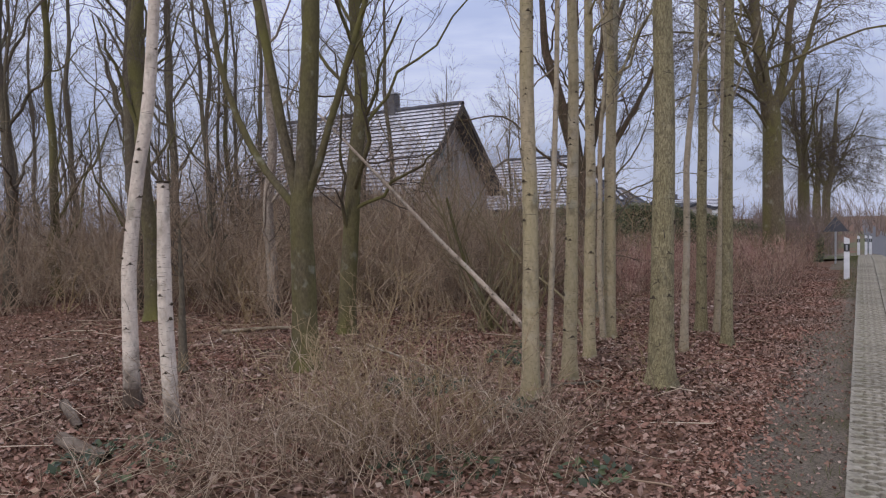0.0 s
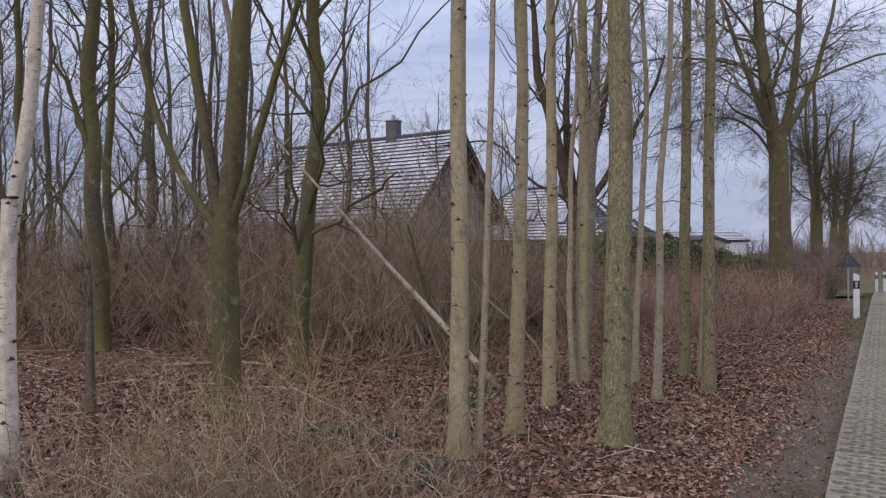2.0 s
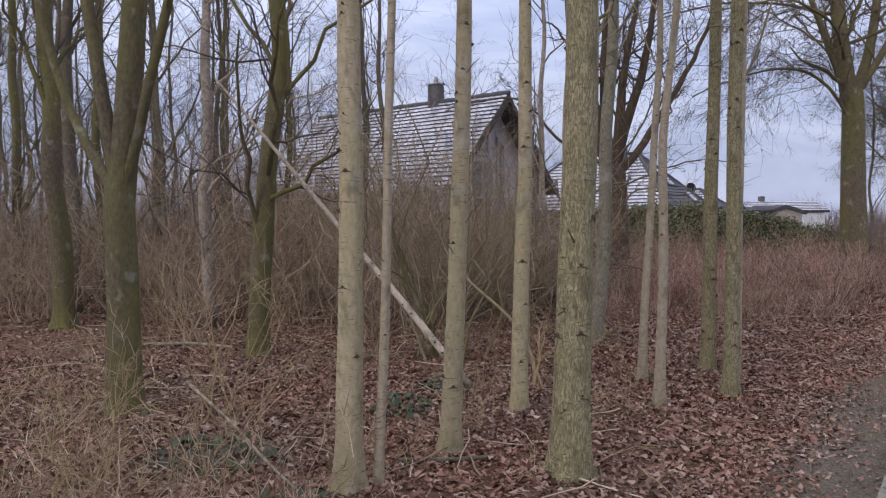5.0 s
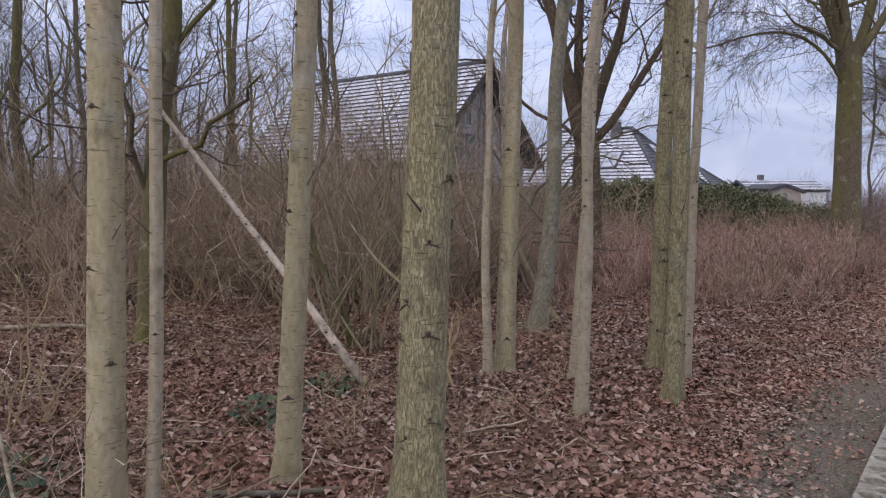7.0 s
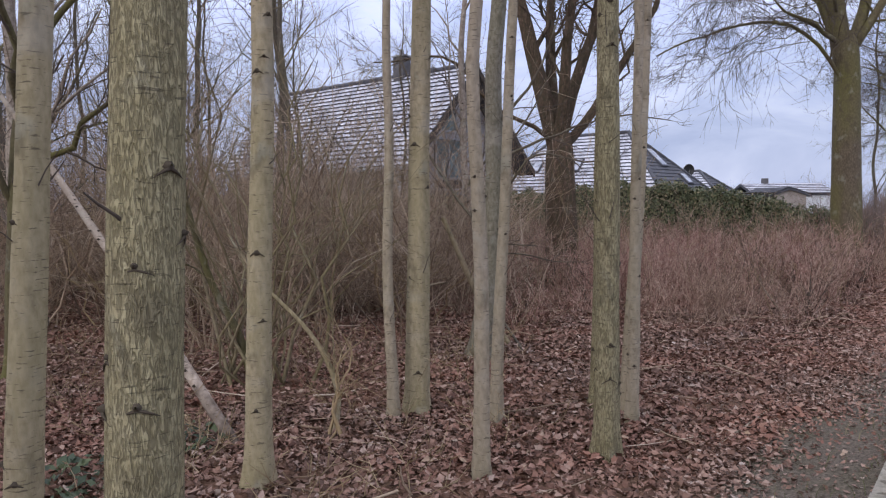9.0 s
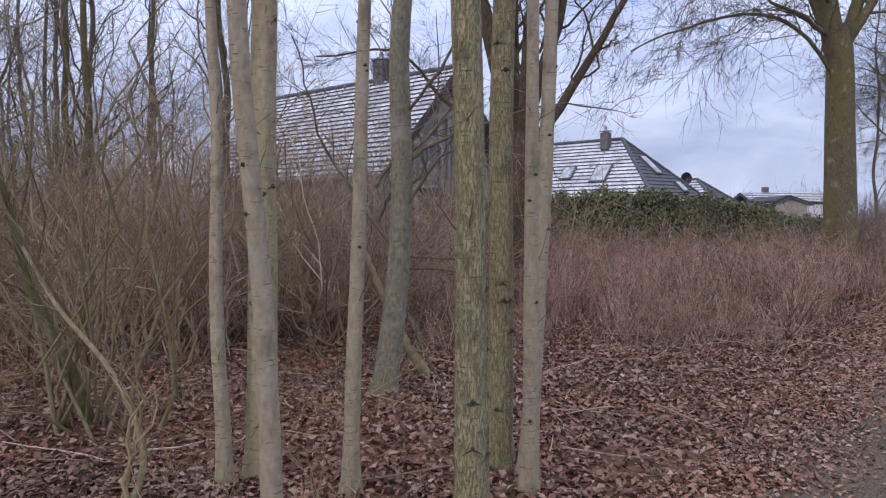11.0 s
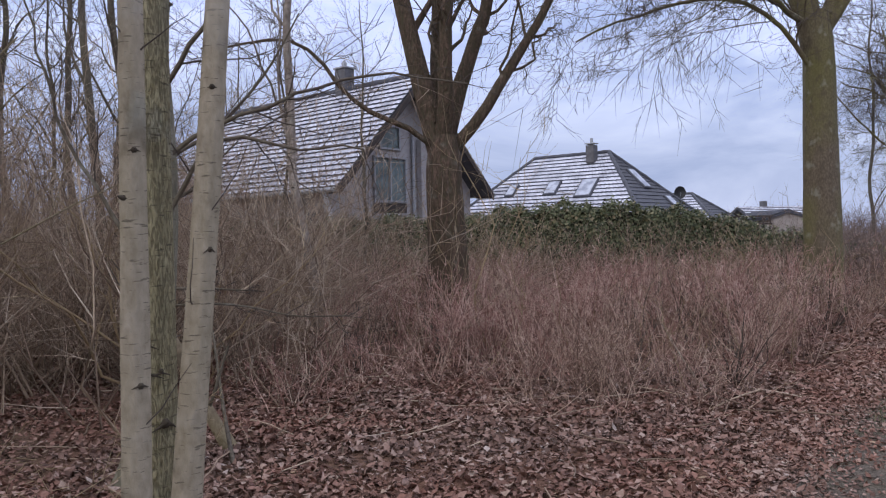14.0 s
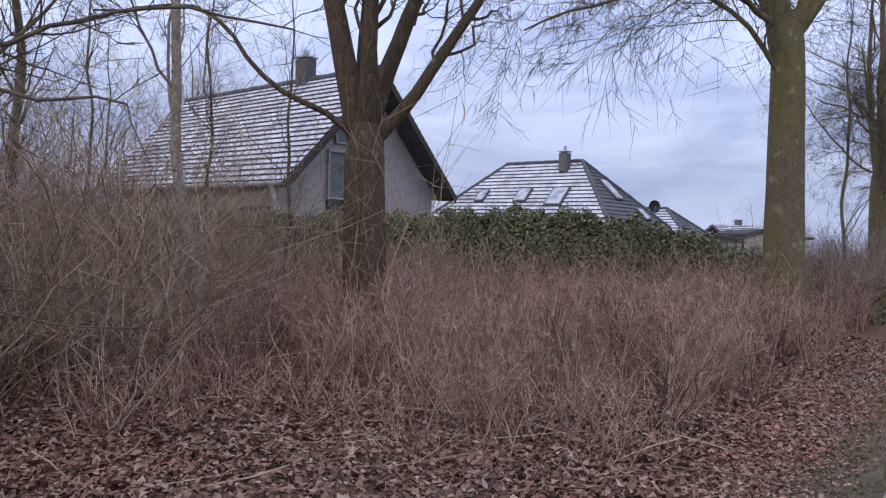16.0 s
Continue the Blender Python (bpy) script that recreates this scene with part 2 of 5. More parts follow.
M_WALL = plain("grey_render", (0.42, 0.40, 0.395), 0.9)
M_BRICKW = plain("grey_brown_render", (0.30, 0.26, 0.23), 0.9, 0.3)
M_WHITE = plain("white_paint", (0.72, 0.73, 0.76), 0.6)
M_BLACK = plain("black_plastic", (0.02, 0.02, 0.022), 0.5)
M_DWOOD = plain("dark_stained_wood", (0.06, 0.048, 0.042), 0.7)
M_ZINC = plain("zinc_gutter", (0.36, 0.37, 0.39), 0.4)
M_SLATE = plain("dark_roof_tile", (0.085, 0.088, 0.105), 0.6, 0.3, 3)
M_BRICKR = plain("red_clay_brick", (0.28, 0.13, 0.10), 0.85, 0.3)
M_CHIM = plain("slate_clad_chimney", (0.13, 0.125, 0.13), 0.75, 0.3)
k = Mat("frosted_roof_tile", 0.6, 0.3)
fr = k.ramp(k.noise(1.1, 5, rough=0.7), (0.32, 0.25), (0.56, 1.0))
M_FROST = k.colour(k.mix(fr, (0.15, 0.155, 0.18), k.mix(k.ramp(k.noise(14, 3), (0.3, 0.0), (0.6, 1.0)), (0.40, 0.41, 0.47), (0.68, 0.69, 0.75)))).m
k = Mat("window_glass", 0.05, 0.5)
k.b.inputs["Base Color"].default_value = (0.05, 0.07, 0.08, 1)
M_GLASS = k.m
M_CURTAIN = plain("curtained_window_glass", (0.20, 0.25, 0.25), 0.12, 0.5, 2)


# ---- mesh helpers ----
def link_mesh(name, verts, faces, mats, parent=None, label="", smooth=False, mat_index=None):
    me = bpy.data.meshes.new(name)
    if isinstance(faces, np.ndarray):
        nf, kk = faces.shape
        me.vertices.add(len(verts))
        me.vertices.foreach_set("co", np.asarray(verts, np.float32).ravel())
        me.loops.add(nf * kk)
        me.loops.foreach_set("vertex_index", faces.astype(np.int32).ravel())
        me.polygons.add(nf)
        me.polygons.foreach_set("loop_start", np.arange(0, nf * kk, kk, dtype=np.int32))
        me.update(calc_edges=True)
    else:
        me.from_pydata([tuple(v) for v in verts], [], faces)
    for m in (mats if isinstance(mats, (list, tuple)) else [mats]):
        me.materials.append(m)
    if mat_index is not None:
        me.polygons.foreach_set("material_index", np.asarray(mat_index, np.int32))
    if smooth:
        me.polygons.foreach_set("use_smooth", np.ones(len(me.polygons), bool))
    me.update()
    ob = new(name, me)
    if parent is not None:
        ob.parent = parent
    if label:
        tagged(ob, label)
    return ob


def part(name, bm, material, parent=None, label="", smooth=False):
    me = bpy.data.meshes.new(name)
    bm.normal_update()
    bm.to_mesh(me)
    bm.free()
    me.materials.append(material)
    if smooth:
        me.polygons.foreach_set("use_smooth", np.ones(len(me.polygons), bool))
    ob = new(name, me)
    if parent is not None:
        ob.parent = parent
    return tagged(ob, label) if label else ob


def box(bm, m, size, bevel=0.0):
    """A bevelled box of that size about the middle of the pose m."""
    made = bmesh.ops.create_cube(bm, size=1, matrix=m @ Matrix.Diagonal((*size, 1)))
    if bevel:
        es = list({e for v in made["verts"] for e in v.link_edges})
        bmesh.ops.bevel(bm, geom=es, offset=bevel, segments=1, affect="EDGES")
    return bm


def boxed(name, m, size, mat, parent=None, label="", bevel=0.01):
    return part(name, box(bmesh.new(), m, size, bevel), mat, parent, label)


def thing(name, at, label, category, group="", kind="", rz=0.0):
    e = new(name)
    e.empty_display_size = 0.2
    e.matrix_basis = pose(*at, 0, 0, rz)
    return tagged(e, label, category, group, kind)


def tube_arrays(P, R, sides):
    """K tubes through P (K,N,3) with radii R (K,N): vertices and quads."""
    K, N, _ = P.shape
    T = np.gradient(P, axis=1)
    T /= np.linalg.norm(T, axis=2, keepdims=True) + 1e-9
    ref = np.where(np.abs(T[:, :1, 2:3]) > 0.85, np.array([1.0, 0, 0]), np.array([0, 0, 1.0]))
    U = np.cross(np.broadcast_to(ref, T.shape), T)
    U /= np.linalg.norm(U, axis=2, keepdims=True) + 1e-9
    V = np.cross(T, U)
    a = np.arange(sides) * 2 * np.pi / sides
    ring = U[:, :, None] * np.cos(a)[None, None, :, None] + V[:, :, None] * np.sin(a)[None, None, :, None]
    X = P[:, :, None] + ring * R[:, :, None, None]
    idx = np.arange(K * N * sides).reshape(K, N, sides)
    nx = np.roll(idx, -1, axis=2)
    F = np.stack([idx[:, :-1], nx[:, :-1], nx[:, 1:], idx[:, 1:]], axis=-1)
    return X.reshape(-1, 3), F.reshape(-1, 4)


def tubes(name, groups, mat, parent=None, label="", smooth=True):
    """groups: (P, R, sides) triples joined into one mesh."""
    vs, fs, off = [], [], 0
    for P, R, s in groups:
        v, f = tube_arrays(np.asarray(P, float), np.asarray(R, float), s)
        vs.append(v)
        fs.append(f + off)
        off += len(v)
    return link_mesh(name, np.concatenate(vs), np.concatenate(fs), mat, parent, label, smooth)


def smoothstep(a, b, v):
    u = np.clip((v - a) / (b - a), 0, 1)
    return u * u * (3 - 2 * u)


# ---- ground: the verge beside the road runs along S, the wood lies on its side N ----
S = np.array((0.4925, 0.8703))
NL = np.array((-0.8703, 0.4925))


def sn(x, y):
    return x * S[0] + y * S[1], x * NL[0] + y * NL[1]


def xy(s, n):
    return s * S[0] + n * NL[0], s * S[1] + n * NL[1]


def gz(x, y):
    """Height of the ground."""
    x, y = np.asarray(x, float), np.asarray(y, float)
    s, n = sn(x, y)
    z = -0.02 - 0.15 * smoothstep(0.0, 6.5, y) - 0.09 * smoothstep(6.0, 10.0, y)
    z = z + 0.10 * smoothstep(0.6, -0.4, n) * smoothstep(4, 9, y) + 0.12 * smoothstep(-2, -7, x)
    # the land falls away beyond the wood
    d = np.clip(s - 24.0, 0, None)
    z = z - 0.053 * (np.minimum(d, 90) - 4.0 * (1 - np.exp(-np.minimum(d, 90) / 4.0))) - 0.012 * np.clip(d - 90, 0, 400)
    wood = smoothstep(0.5, 1.3, n)
    z = z + wood * (0.03 * np.sin(1.7 * x + 0.8 * y) * np.cos(1.3 * y - 0.6 * x) + 0.014 * np.sin(5.1 * x + 2.3 * y) * np.sin(4.3 * y - 1.9 * x))
    return z


def G(x, y):
    return float(gz(x, y))


def axis(lo, hi, step, far):
    core = np.arange(lo, hi, step)
    out = step * np.cumprod(np.full(60, 1.17))
    out = np.cumsum(out)
    out = out[out < far]
    return np.concatenate([lo - out[::-1], core, hi + out])


gx, gy = axis(-8, 12, 0.14, 900), axis(-2, 22, 0.14, 900)
XX, YY = np.meshgrid(gx, gy, indexing="ij")
nx_, ny_ = XX.shape
ids = np.arange(nx_ * ny_).reshape(nx_, ny_)
quads = np.stack([ids[:-1, :-1], ids[1:, :-1], ids[1:, 1:], ids[:-1, 1:]], -1).reshape(-1, 4)
ground = link_mesh("ground", np.stack([XX, YY, gz(XX, YY)], -1).reshape(-1, 3), quads, M_FLOOR, smooth=True)
k = Mat("winter_grass", 0.9, 0.2)
M_LAWN = k.colour(k.mix(k.ramp(k.noise(1.5, 5), (0.35, 0.0), (0.65, 1.0)), (0.06, 0.065, 0.03), (0.14, 0.135, 0.07))).bump(k.noise(20, 3), 0.6, 0.03).m
lx, ly = np.linspace(-90, 140, 60), np.linspace(25.6, 260, 60)
LX, LY = np.meshgrid(lx, ly, indexing="ij")
li = np.arange(3600).reshape(60, 60)
lawn = link_mesh("lawn", np.stack([LX, LY, gz(LX, LY) + 0.012], -1).reshape(-1, 3), np.stack([li[:-1, :-1], li[1:, :-1], li[1:, 1:], li[:-1, 1:]], -1).reshape(-1, 4), M_LAWN, smooth=True)
tagged(lawn, "dull winter grass of gardens and fields beyond the hedge", "grass", kind="structure")
tagged(ground, "brown woodland floor of soil and rotting leaves", "ground", kind="structure")


def strip(name, s0, s1, edge0, edge1, lift, mat, steps, across=8, crown=0.0):
    """A strip of ground along the road between two edges given as functions of s."""
    ss = np.linspace(s0, s1, steps)
    u = np.linspace(0, 1, across)
    Sg, Ug = np.meshgrid(ss, u, indexing="ij")
    Ng = edge0(Sg) * (1 - Ug) + edge1(Sg) * Ug
    X, Y = xy(Sg, Ng)
    Z = gz(X, Y) + lift + crown * np.sin(np.pi * Ug) - 0.03 * ((Ug < 0.01) | (Ug > 0.99))
    i = np.arange(steps * across).reshape(steps, across)
    q = np.stack([i[:-1, :-1], i[1:, :-1], i[1:, 1:], i[:-1, 1:]], -1).reshape(-1, 4)
    return link_mesh(name, np.stack([X, Y, Z], -1).reshape(-1, 3), q, mat, smooth=True)


path_edge = lambda s: 0.84 + 0.05 * np.sin(0.8 * s) + 0.04 * np.sin(3.7 * s + 1)
footpath = strip("footpath", -6, 60, lambda s: -0.85 + 0 * s, path_edge, 0.006, M_PATH, 420, 12, 0.012)
tagged(footpath, "trodden grey-brown earth path strewn with grit", "path", kind="structure")
road = strip("road", -60, 700, lambda s: -6.2 + 0 * s, lambda s: -0.80 + 0 * s, 0.035, M_ASPH, 300, 8, 0.03)
tagged(road, "dark grey asphalt country road", "road", kind="structure")


# ---- trees ----
def offshoots(rng, P, R, count, ratio, angle, n, up=0.0, wob=0.06, umin=0.2, thick=0.6, droop=0.0, rmin=0.003):
    """count children on each of the parent lines P."""
    K, N, _ = P.shape
    idx = np.repeat(np.arange(K), count)
    u = rng.uniform(umin, 1.0, len(idx))
    f = u * (N - 1)
    i = np.minimum(f.astype(int), N - 2)
    w = (f - i)[:, None]
    start = P[idx, i] * (1 - w) + P[idx, i + 1] * w
    T = P[idx, i + 1] - P[idx, i]
    T /= np.linalg.norm(T, axis=1, keepdims=True) + 1e-9
    rad = R[idx, i] * (1 - w[:, 0]) + R[idx, i + 1] * w[:, 0]
    plen = np.linalg.norm(np.diff(P, axis=1), axis=2).sum(1)[idx]
    q = rng.normal(size=(len(idx), 3))
    q -= (q * T).sum(1, keepdims=True) * T
    q /= np.linalg.norm(q, axis=1, keepdims=True) + 1e-9
    a = (angle * rng.uniform(0.55, 1.35, len(idx)))[:, None]
    D = T * np.cos(a) + q * np.sin(a)
    D[:, 2] += up
    D /= np.linalg.norm(D, axis=1, keepdims=True)
    L = plen * ratio * (1 - 0.45 * u) * rng.uniform(0.55, 1.3, len(idx))
    ts = np.linspace(0, 1, n)
    C = start[:, None] + D[:, None] * (L[:, None] * ts)[:, :, None]
    bend = rng.normal(size=(len(idx), 3)) * 0.16 + np.array((0, 0, up * 0.5 - droop))
    C = C + bend[:, None] * (L[:, None] * ts ** 2)[:, :, None]
    kink = rng.normal(size=(len(idx), n, 3)) * wob
    kink[:, 0] = 0
    C = C + np.cumsum(kink, 1) * (L[:, None, None] / n)
    r0 = np.maximum(rad * thick * rng.uniform(0.7, 1.1, len(idx)), rmin)
    return C, r0[:, None] * np.linspace(1, 0.3, n)[None]


def line(points, n):
    """A smooth line of n points through a few."""
    p = np.asarray(points, float)
    d = np.concatenate([[0], np.cumsum(np.linalg.norm(np.diff(p, axis=0), axis=1))])
    t = np.linspace(0, d[-1], n)
    o = np.stack([np.interp(t, d, p[:, j]) for j in range(3)], 1)
    for _ in range(2):
        o[1:-1] = 0.25 * o[:-2] + 0.5 * o[1:-1] + 0.25 * o[2:]
    return o


def trunk_line(rng, r, h, lean, n=30, wob=0.02, bend=()):
    z = np.concatenate([[-0.12, 0.0, 0.04, 0.1, 0.2, 0.35], np.linspace(0.6, h, n - 6)])
    k = 3.5 * np.tanh(z / 3.5)
    x, y = lean[0] * k, lean[1] * k
    ph = rng.uniform(0, 6.28, 4)
    amp = wob * np.minimum(z.clip(0) / 1.5, 1.5)
    x = x + amp * np.sin(1.1 * z + ph[0]) + 0.4 * amp * np.sin(2.9 * z + ph[1]) - amp * np.sin(ph[0])
    y = y + amp * np.sin(1.2 * z + ph[2]) + 0.4 * amp * np.sin(2.5 * z + ph[3]) - amp * np.sin(ph[2])
    if bend:
        x = x + np.interp(z, [b[0] for b in bend], [b[1] for b in bend])
    R = r * (0.14 + 0.93 * np.clip(1 - z / h, 0, 1) ** 0.75)
    R = R * (1 + 0.34 * np.exp(-np.clip(z, 0, 9) / 0.11) + 0.10 * np.exp(-np.clip(z, 0, 9) / 0.6))
    return np.stack([x, y, z], 1), R


def trunk_mesh(rng, P, R, sides, mat, parent, name="trunk", lobes=0.05):
    v, f = tube_arrays(P[None], R[None], sides)
    n = len(P)
    a = np.arange(sides) * 2 * np.pi / sides
    ph = rng.uniform(0, 6.28, 4)
    z = P[:, 2:3]
    flare = 0.22 * np.exp(-np.clip(z, 0, 9) / 0.14)
    s = 1 + lobes * np.sin(2 * a + ph[0] + 0.5 * z) + 0.5 * lobes * np.sin(5 * a + ph[1] - 1.1 * z) + flare * np.sin(4 * a + ph[2])
    s = s + 0.02 * rng.normal(size=(n, sides))
    c = np.repeat(P, sides, 0)
    v = c + (v - c) * s.reshape(-1, 1)
    return link_mesh(name, v, f, mat, parent, "", True)


def scars(rng, P, R, count, zmax, parent):
    """Branch scars: a dark stub under a drooping brow of bark that wraps part of the trunk."""
    for z in np.sort(rng.uniform(0.3, zmax, int(count * 1.6))):
        c = np.array([np.interp(z, P[:, 2], P[:, j]) for j in range(3)])
        r = np.interp(z, P[:, 2], R)
        a = rng.uniform(0, 6.28)
        d = np.array((math.cos(a), math.sin(a), 0.2))
        wide = min(rng.uniform(0.006, 0.015), 0.22 * r)
        stub = np.stack([c + d * r * 0.9, c + d * (r + 0.003), c + d * (r + rng.uniform(0.005, 0.018))])
        phi = np.linspace(-1, 1, 7) * rng.uniform(0.35, 0.75)
        drop = rng.uniform(0.02, 0.06) * r / 0.08
        brow = np.stack([c[0] + (r + 0.001) * np.cos(a + phi), c[1] + (r + 0.001) * np.sin(a + phi), c[2] + wide - drop * np.abs(phi) ** 1.3], 1)
        tubes("branch_scar", [(stub[None], np.array([(wide * 1.3, wide, wide * 0.3)]), 6),
                              (brow[None], wide * 0.42 * np.array([(0.15, 0.6, 1.0, 1.2, 1.0, 0.6, 0.15)]), 5)], M_SCAR, parent)


def crown(rng, e, leaders, radii, limbs, subs, twigs, twig_mat, bark_mat, ratio=0.42, angle=0.8, umin=0.35, up=0.25, droop=0.0, fine=0):
    """Limbs, branches and twigs over the leaders (K,N,3)."""
    A, RA = offshoots(rng, leaders, radii, limbs, ratio, angle, 9, up, 0.26, umin, 0.4)
    for a_, r_ in zip(A, RA):
        tubes("limb", [(a_[None], r_[None], 6)], bark_mat, e)
    B, RB = offshoots(rng, A, RA, subs, 0.6, 0.85, 6, 0.1, 0.22, 0.15, 0.55, droop, 0.005)
    C, RC = offshoots(rng, B, RB, twigs, 0.7, 0.8, 3, 0.08, 0.18, 0.15, 0.6, droop, 0.0045)
    gs = [(B, RB, 3), (C, RC, 3)]
    if fine:
        gs.append((*offshoots(rng, C, RC, fine, 0.75, 0.7, 2, 0.04, 0.0, 0.2, 0.75, droop, 0.0038), 3))
    tagged(tubes("twigwork", gs, twig_mat, e, "fine bare twigs"), kind="stuff")


def pole_tree(name, x, y, r, h, lean, mat, label, seed, scar=12, wob=0.02, limbs=9, group="", bend=(), umin=0.42, fine=0, taper=None):
    rng = np.random.default_rng(seed)
    e = thing(name, (x, y, G(x, y)), label, "tree", group)
    P, R = trunk_line(rng, r, h, lean, 34, wob, bend)
    if taper:
        R = r * np.linspace(1.15, taper, len(R)) * (1 + 0.3 * np.exp(-np.clip(P[:, 2], 0, 9) / 0.11))
    trunk_mesh(rng, P, R, 16, mat, e)
    if scar:
        scars(rng, P, R, scar, 3.6, e)
    if scar:
        zz = P[:, 2]
        keep = (zz > 0.5) & (zz < 3.4)
        Sg, Rg = offshoots(rng, P[keep][None], R[keep][None] * 0.10, 5, 0.10, 1.2, 5, 0.3, 0.16, 0.0, 0.8)
        for a_, r_ in zip(Sg, Rg):
            tubes("sprout", [(a_[None], r_[None], 5)], M_TWIG, e)
    if limbs:
        crown(rng, e, P[None], R[None], limbs, 4, 4, M_TWIG, mat, 0.26, 0.8, umin, 0.3, 0.0, fine)
    return e


ASH = "smooth-barked young tree with grey-green bark rising from leaf litter"
near = "row of young trees beside the path"
pole_tree("tree", 0.762, 6.584, 0.075, 10.5, (0.017, 0.023), M_SMOOTH, "pale smooth-barked tree with dark ring scars beside the path", 11, 16, 0.008, group=near)
pole_tree("tree", 0.914, 6.680, 0.028, 7.5, (0.062, -0.017), M_THIN, "thin pale young tree close beside a thicker trunk", 12, 7, 0.008, 6, near)
pole_tree("tree", 1.258, 7.459, 0.066, 10, (0.035, 0.044), M_SMOOTH, ASH, 13, 14, 0.008, group=near)
pole_tree("tree", 1.713, 8.713, 0.063, 9.5, (0.017, 0.029), M_SMOOTH, ASH, 14, 12, 0.008, group=near)
pole_tree("tree", 2.316, 10.327, 0.079, 10, (0.016, 0.027), M_SMOOTH, ASH, 15, 12, 0.008, group=near)
pole_tree("tree", 2.18, 10.12, 0.036, 7, (-0.012, 0.02), M_THIN, "thin young tree close beside a thicker trunk", 16, 6, 0.04, 6, near)
pole_tree("tree", 2.043, 6.961, 0.109, 12, (0.025, 0.030), M_FISS, "thicker tree with finely fissured olive-grey bark", 17, 12, 0.008, group=near)
pole_tree("tree", 2.91, 8.95, 0.041, 8, (-0.014, -0.05), M_THIN, "slender crooked young tree with split stem", 18, 9, 0.03, 7, near, ((0, 0.0), (1.2, 0.05), (2.5, 0.115), (5, 0.2)))
pole_tree("tree", 3.679, 10.542, 0.074, 10.5, (0.028, 0.028), M_FISS, "tree with finely fissured grey-green bark rising from leaf litter", 19, 13, 0.008, group=near)
pole_tree("tree", 3.627, 9.452, 0.068, 10.5, (0.015, -0.017), M_FISS, "tree with finely cracked olive-green bark beside the path", 20, 16, 0.008, group=near)
pole_tree("tree", 3.852, 10.378, 0.044, 8, (0.058, 0.072), M_THIN, "slender leaning young tree against its neighbours", 21, 9, 0.008, 7, near)
pole_tree("tree", 3.864, 10.143, 0.040, 6, (0.026, 0.013), M_THIN, "slim pale young tree between thicker trunks", 22, 5, 0.008, 5, near)
pole_tree("tree", 2.924, 10.03, 0.038, 8.5, (0.036, 0.017), M_THIN, "slender straight young tree with greenish bark", 23, 9, group=near)


def forked_tree(name, x, y, r, fork, leaders, mat, label, seed, limbs=6, subs=4, twigs=4, fine=0, lean=(0, 0), group="", droop=0.0, ratio=0.42, umin=0.3, twig_mat=None, up=0.2, first=0.6):
    """A trunk that splits at height fork into leaders, each a list of (dx, dy, z) from the base."""
    rng = np.random.default_rng(seed)
    e = thing(name, (x, y, G(x, y)), label, "tree", group)
    z = np.array((-0.15, 0.0, 0.06, 0.15, 0.3, 0.5, *np.linspace(0.75, fork, 9), fork * 1.1))
    P = np.stack([lean[0] * z + 0.01 * np.sin(2 * z), lean[1] * z, z], 1)
    R = r * (1 - 0.10 * z / fork) * (1 + 0.35 * np.exp(-z.clip(0) / 0.2))
    R[-2] *= 0.94
    R[-1] *= 0.72
    trunk_mesh(rng, P, R, 28, mat, e, "trunk", 0.085)
    lines, rads = [], []
    for pts in leaders:
        far = math.hypot(pts[-1][0], pts[-1][1])
        spine = P[:-2] if not lines else np.concatenate([P[:-2], lines[0][1:]])
        z0 = min(fork * 0.97, pts[0][2] - 0.3) if far < 2.6 else pts[0][2] - 0.22
        start = [np.interp(z0, spine[:, 2], spine[:, j]) for j in range(3)]
        ln = line([start] + [(a, b, c) for a, b, c in pts], 14)
        kk = np.cumsum(rng.normal(size=(14, 3)) * 0.035, 0)
        ln = ln + kk * np.linspace(0, 1, 14)[:, None]
        rl = r * (first if not lines else 0.44 if far < 1.3 else 0.32 if far < 2.6 else 0.15) * np.linspace(1, 0.26, 14) ** 0.9
        lines.append(ln)
        rads.append(rl)
        trunk_mesh(rng, ln, rl, 10, mat, e, "limb", 0.05)
    crown(rng, e, np.array(lines), np.array(rads), limbs, subs, twigs, twig_mat or M_TWIG, mat, ratio, 0.8, umin, up, droop, fine)
    return e


def side(x, yaw=7.0):
    """Offsets across and along the line of sight to offsets in the plan."""
    a = radians(yaw)
    return lambda r, d, z: (r * math.cos(a) - d * math.sin(a), r * math.sin(a) + d * math.cos(a), z)


o = side(0)
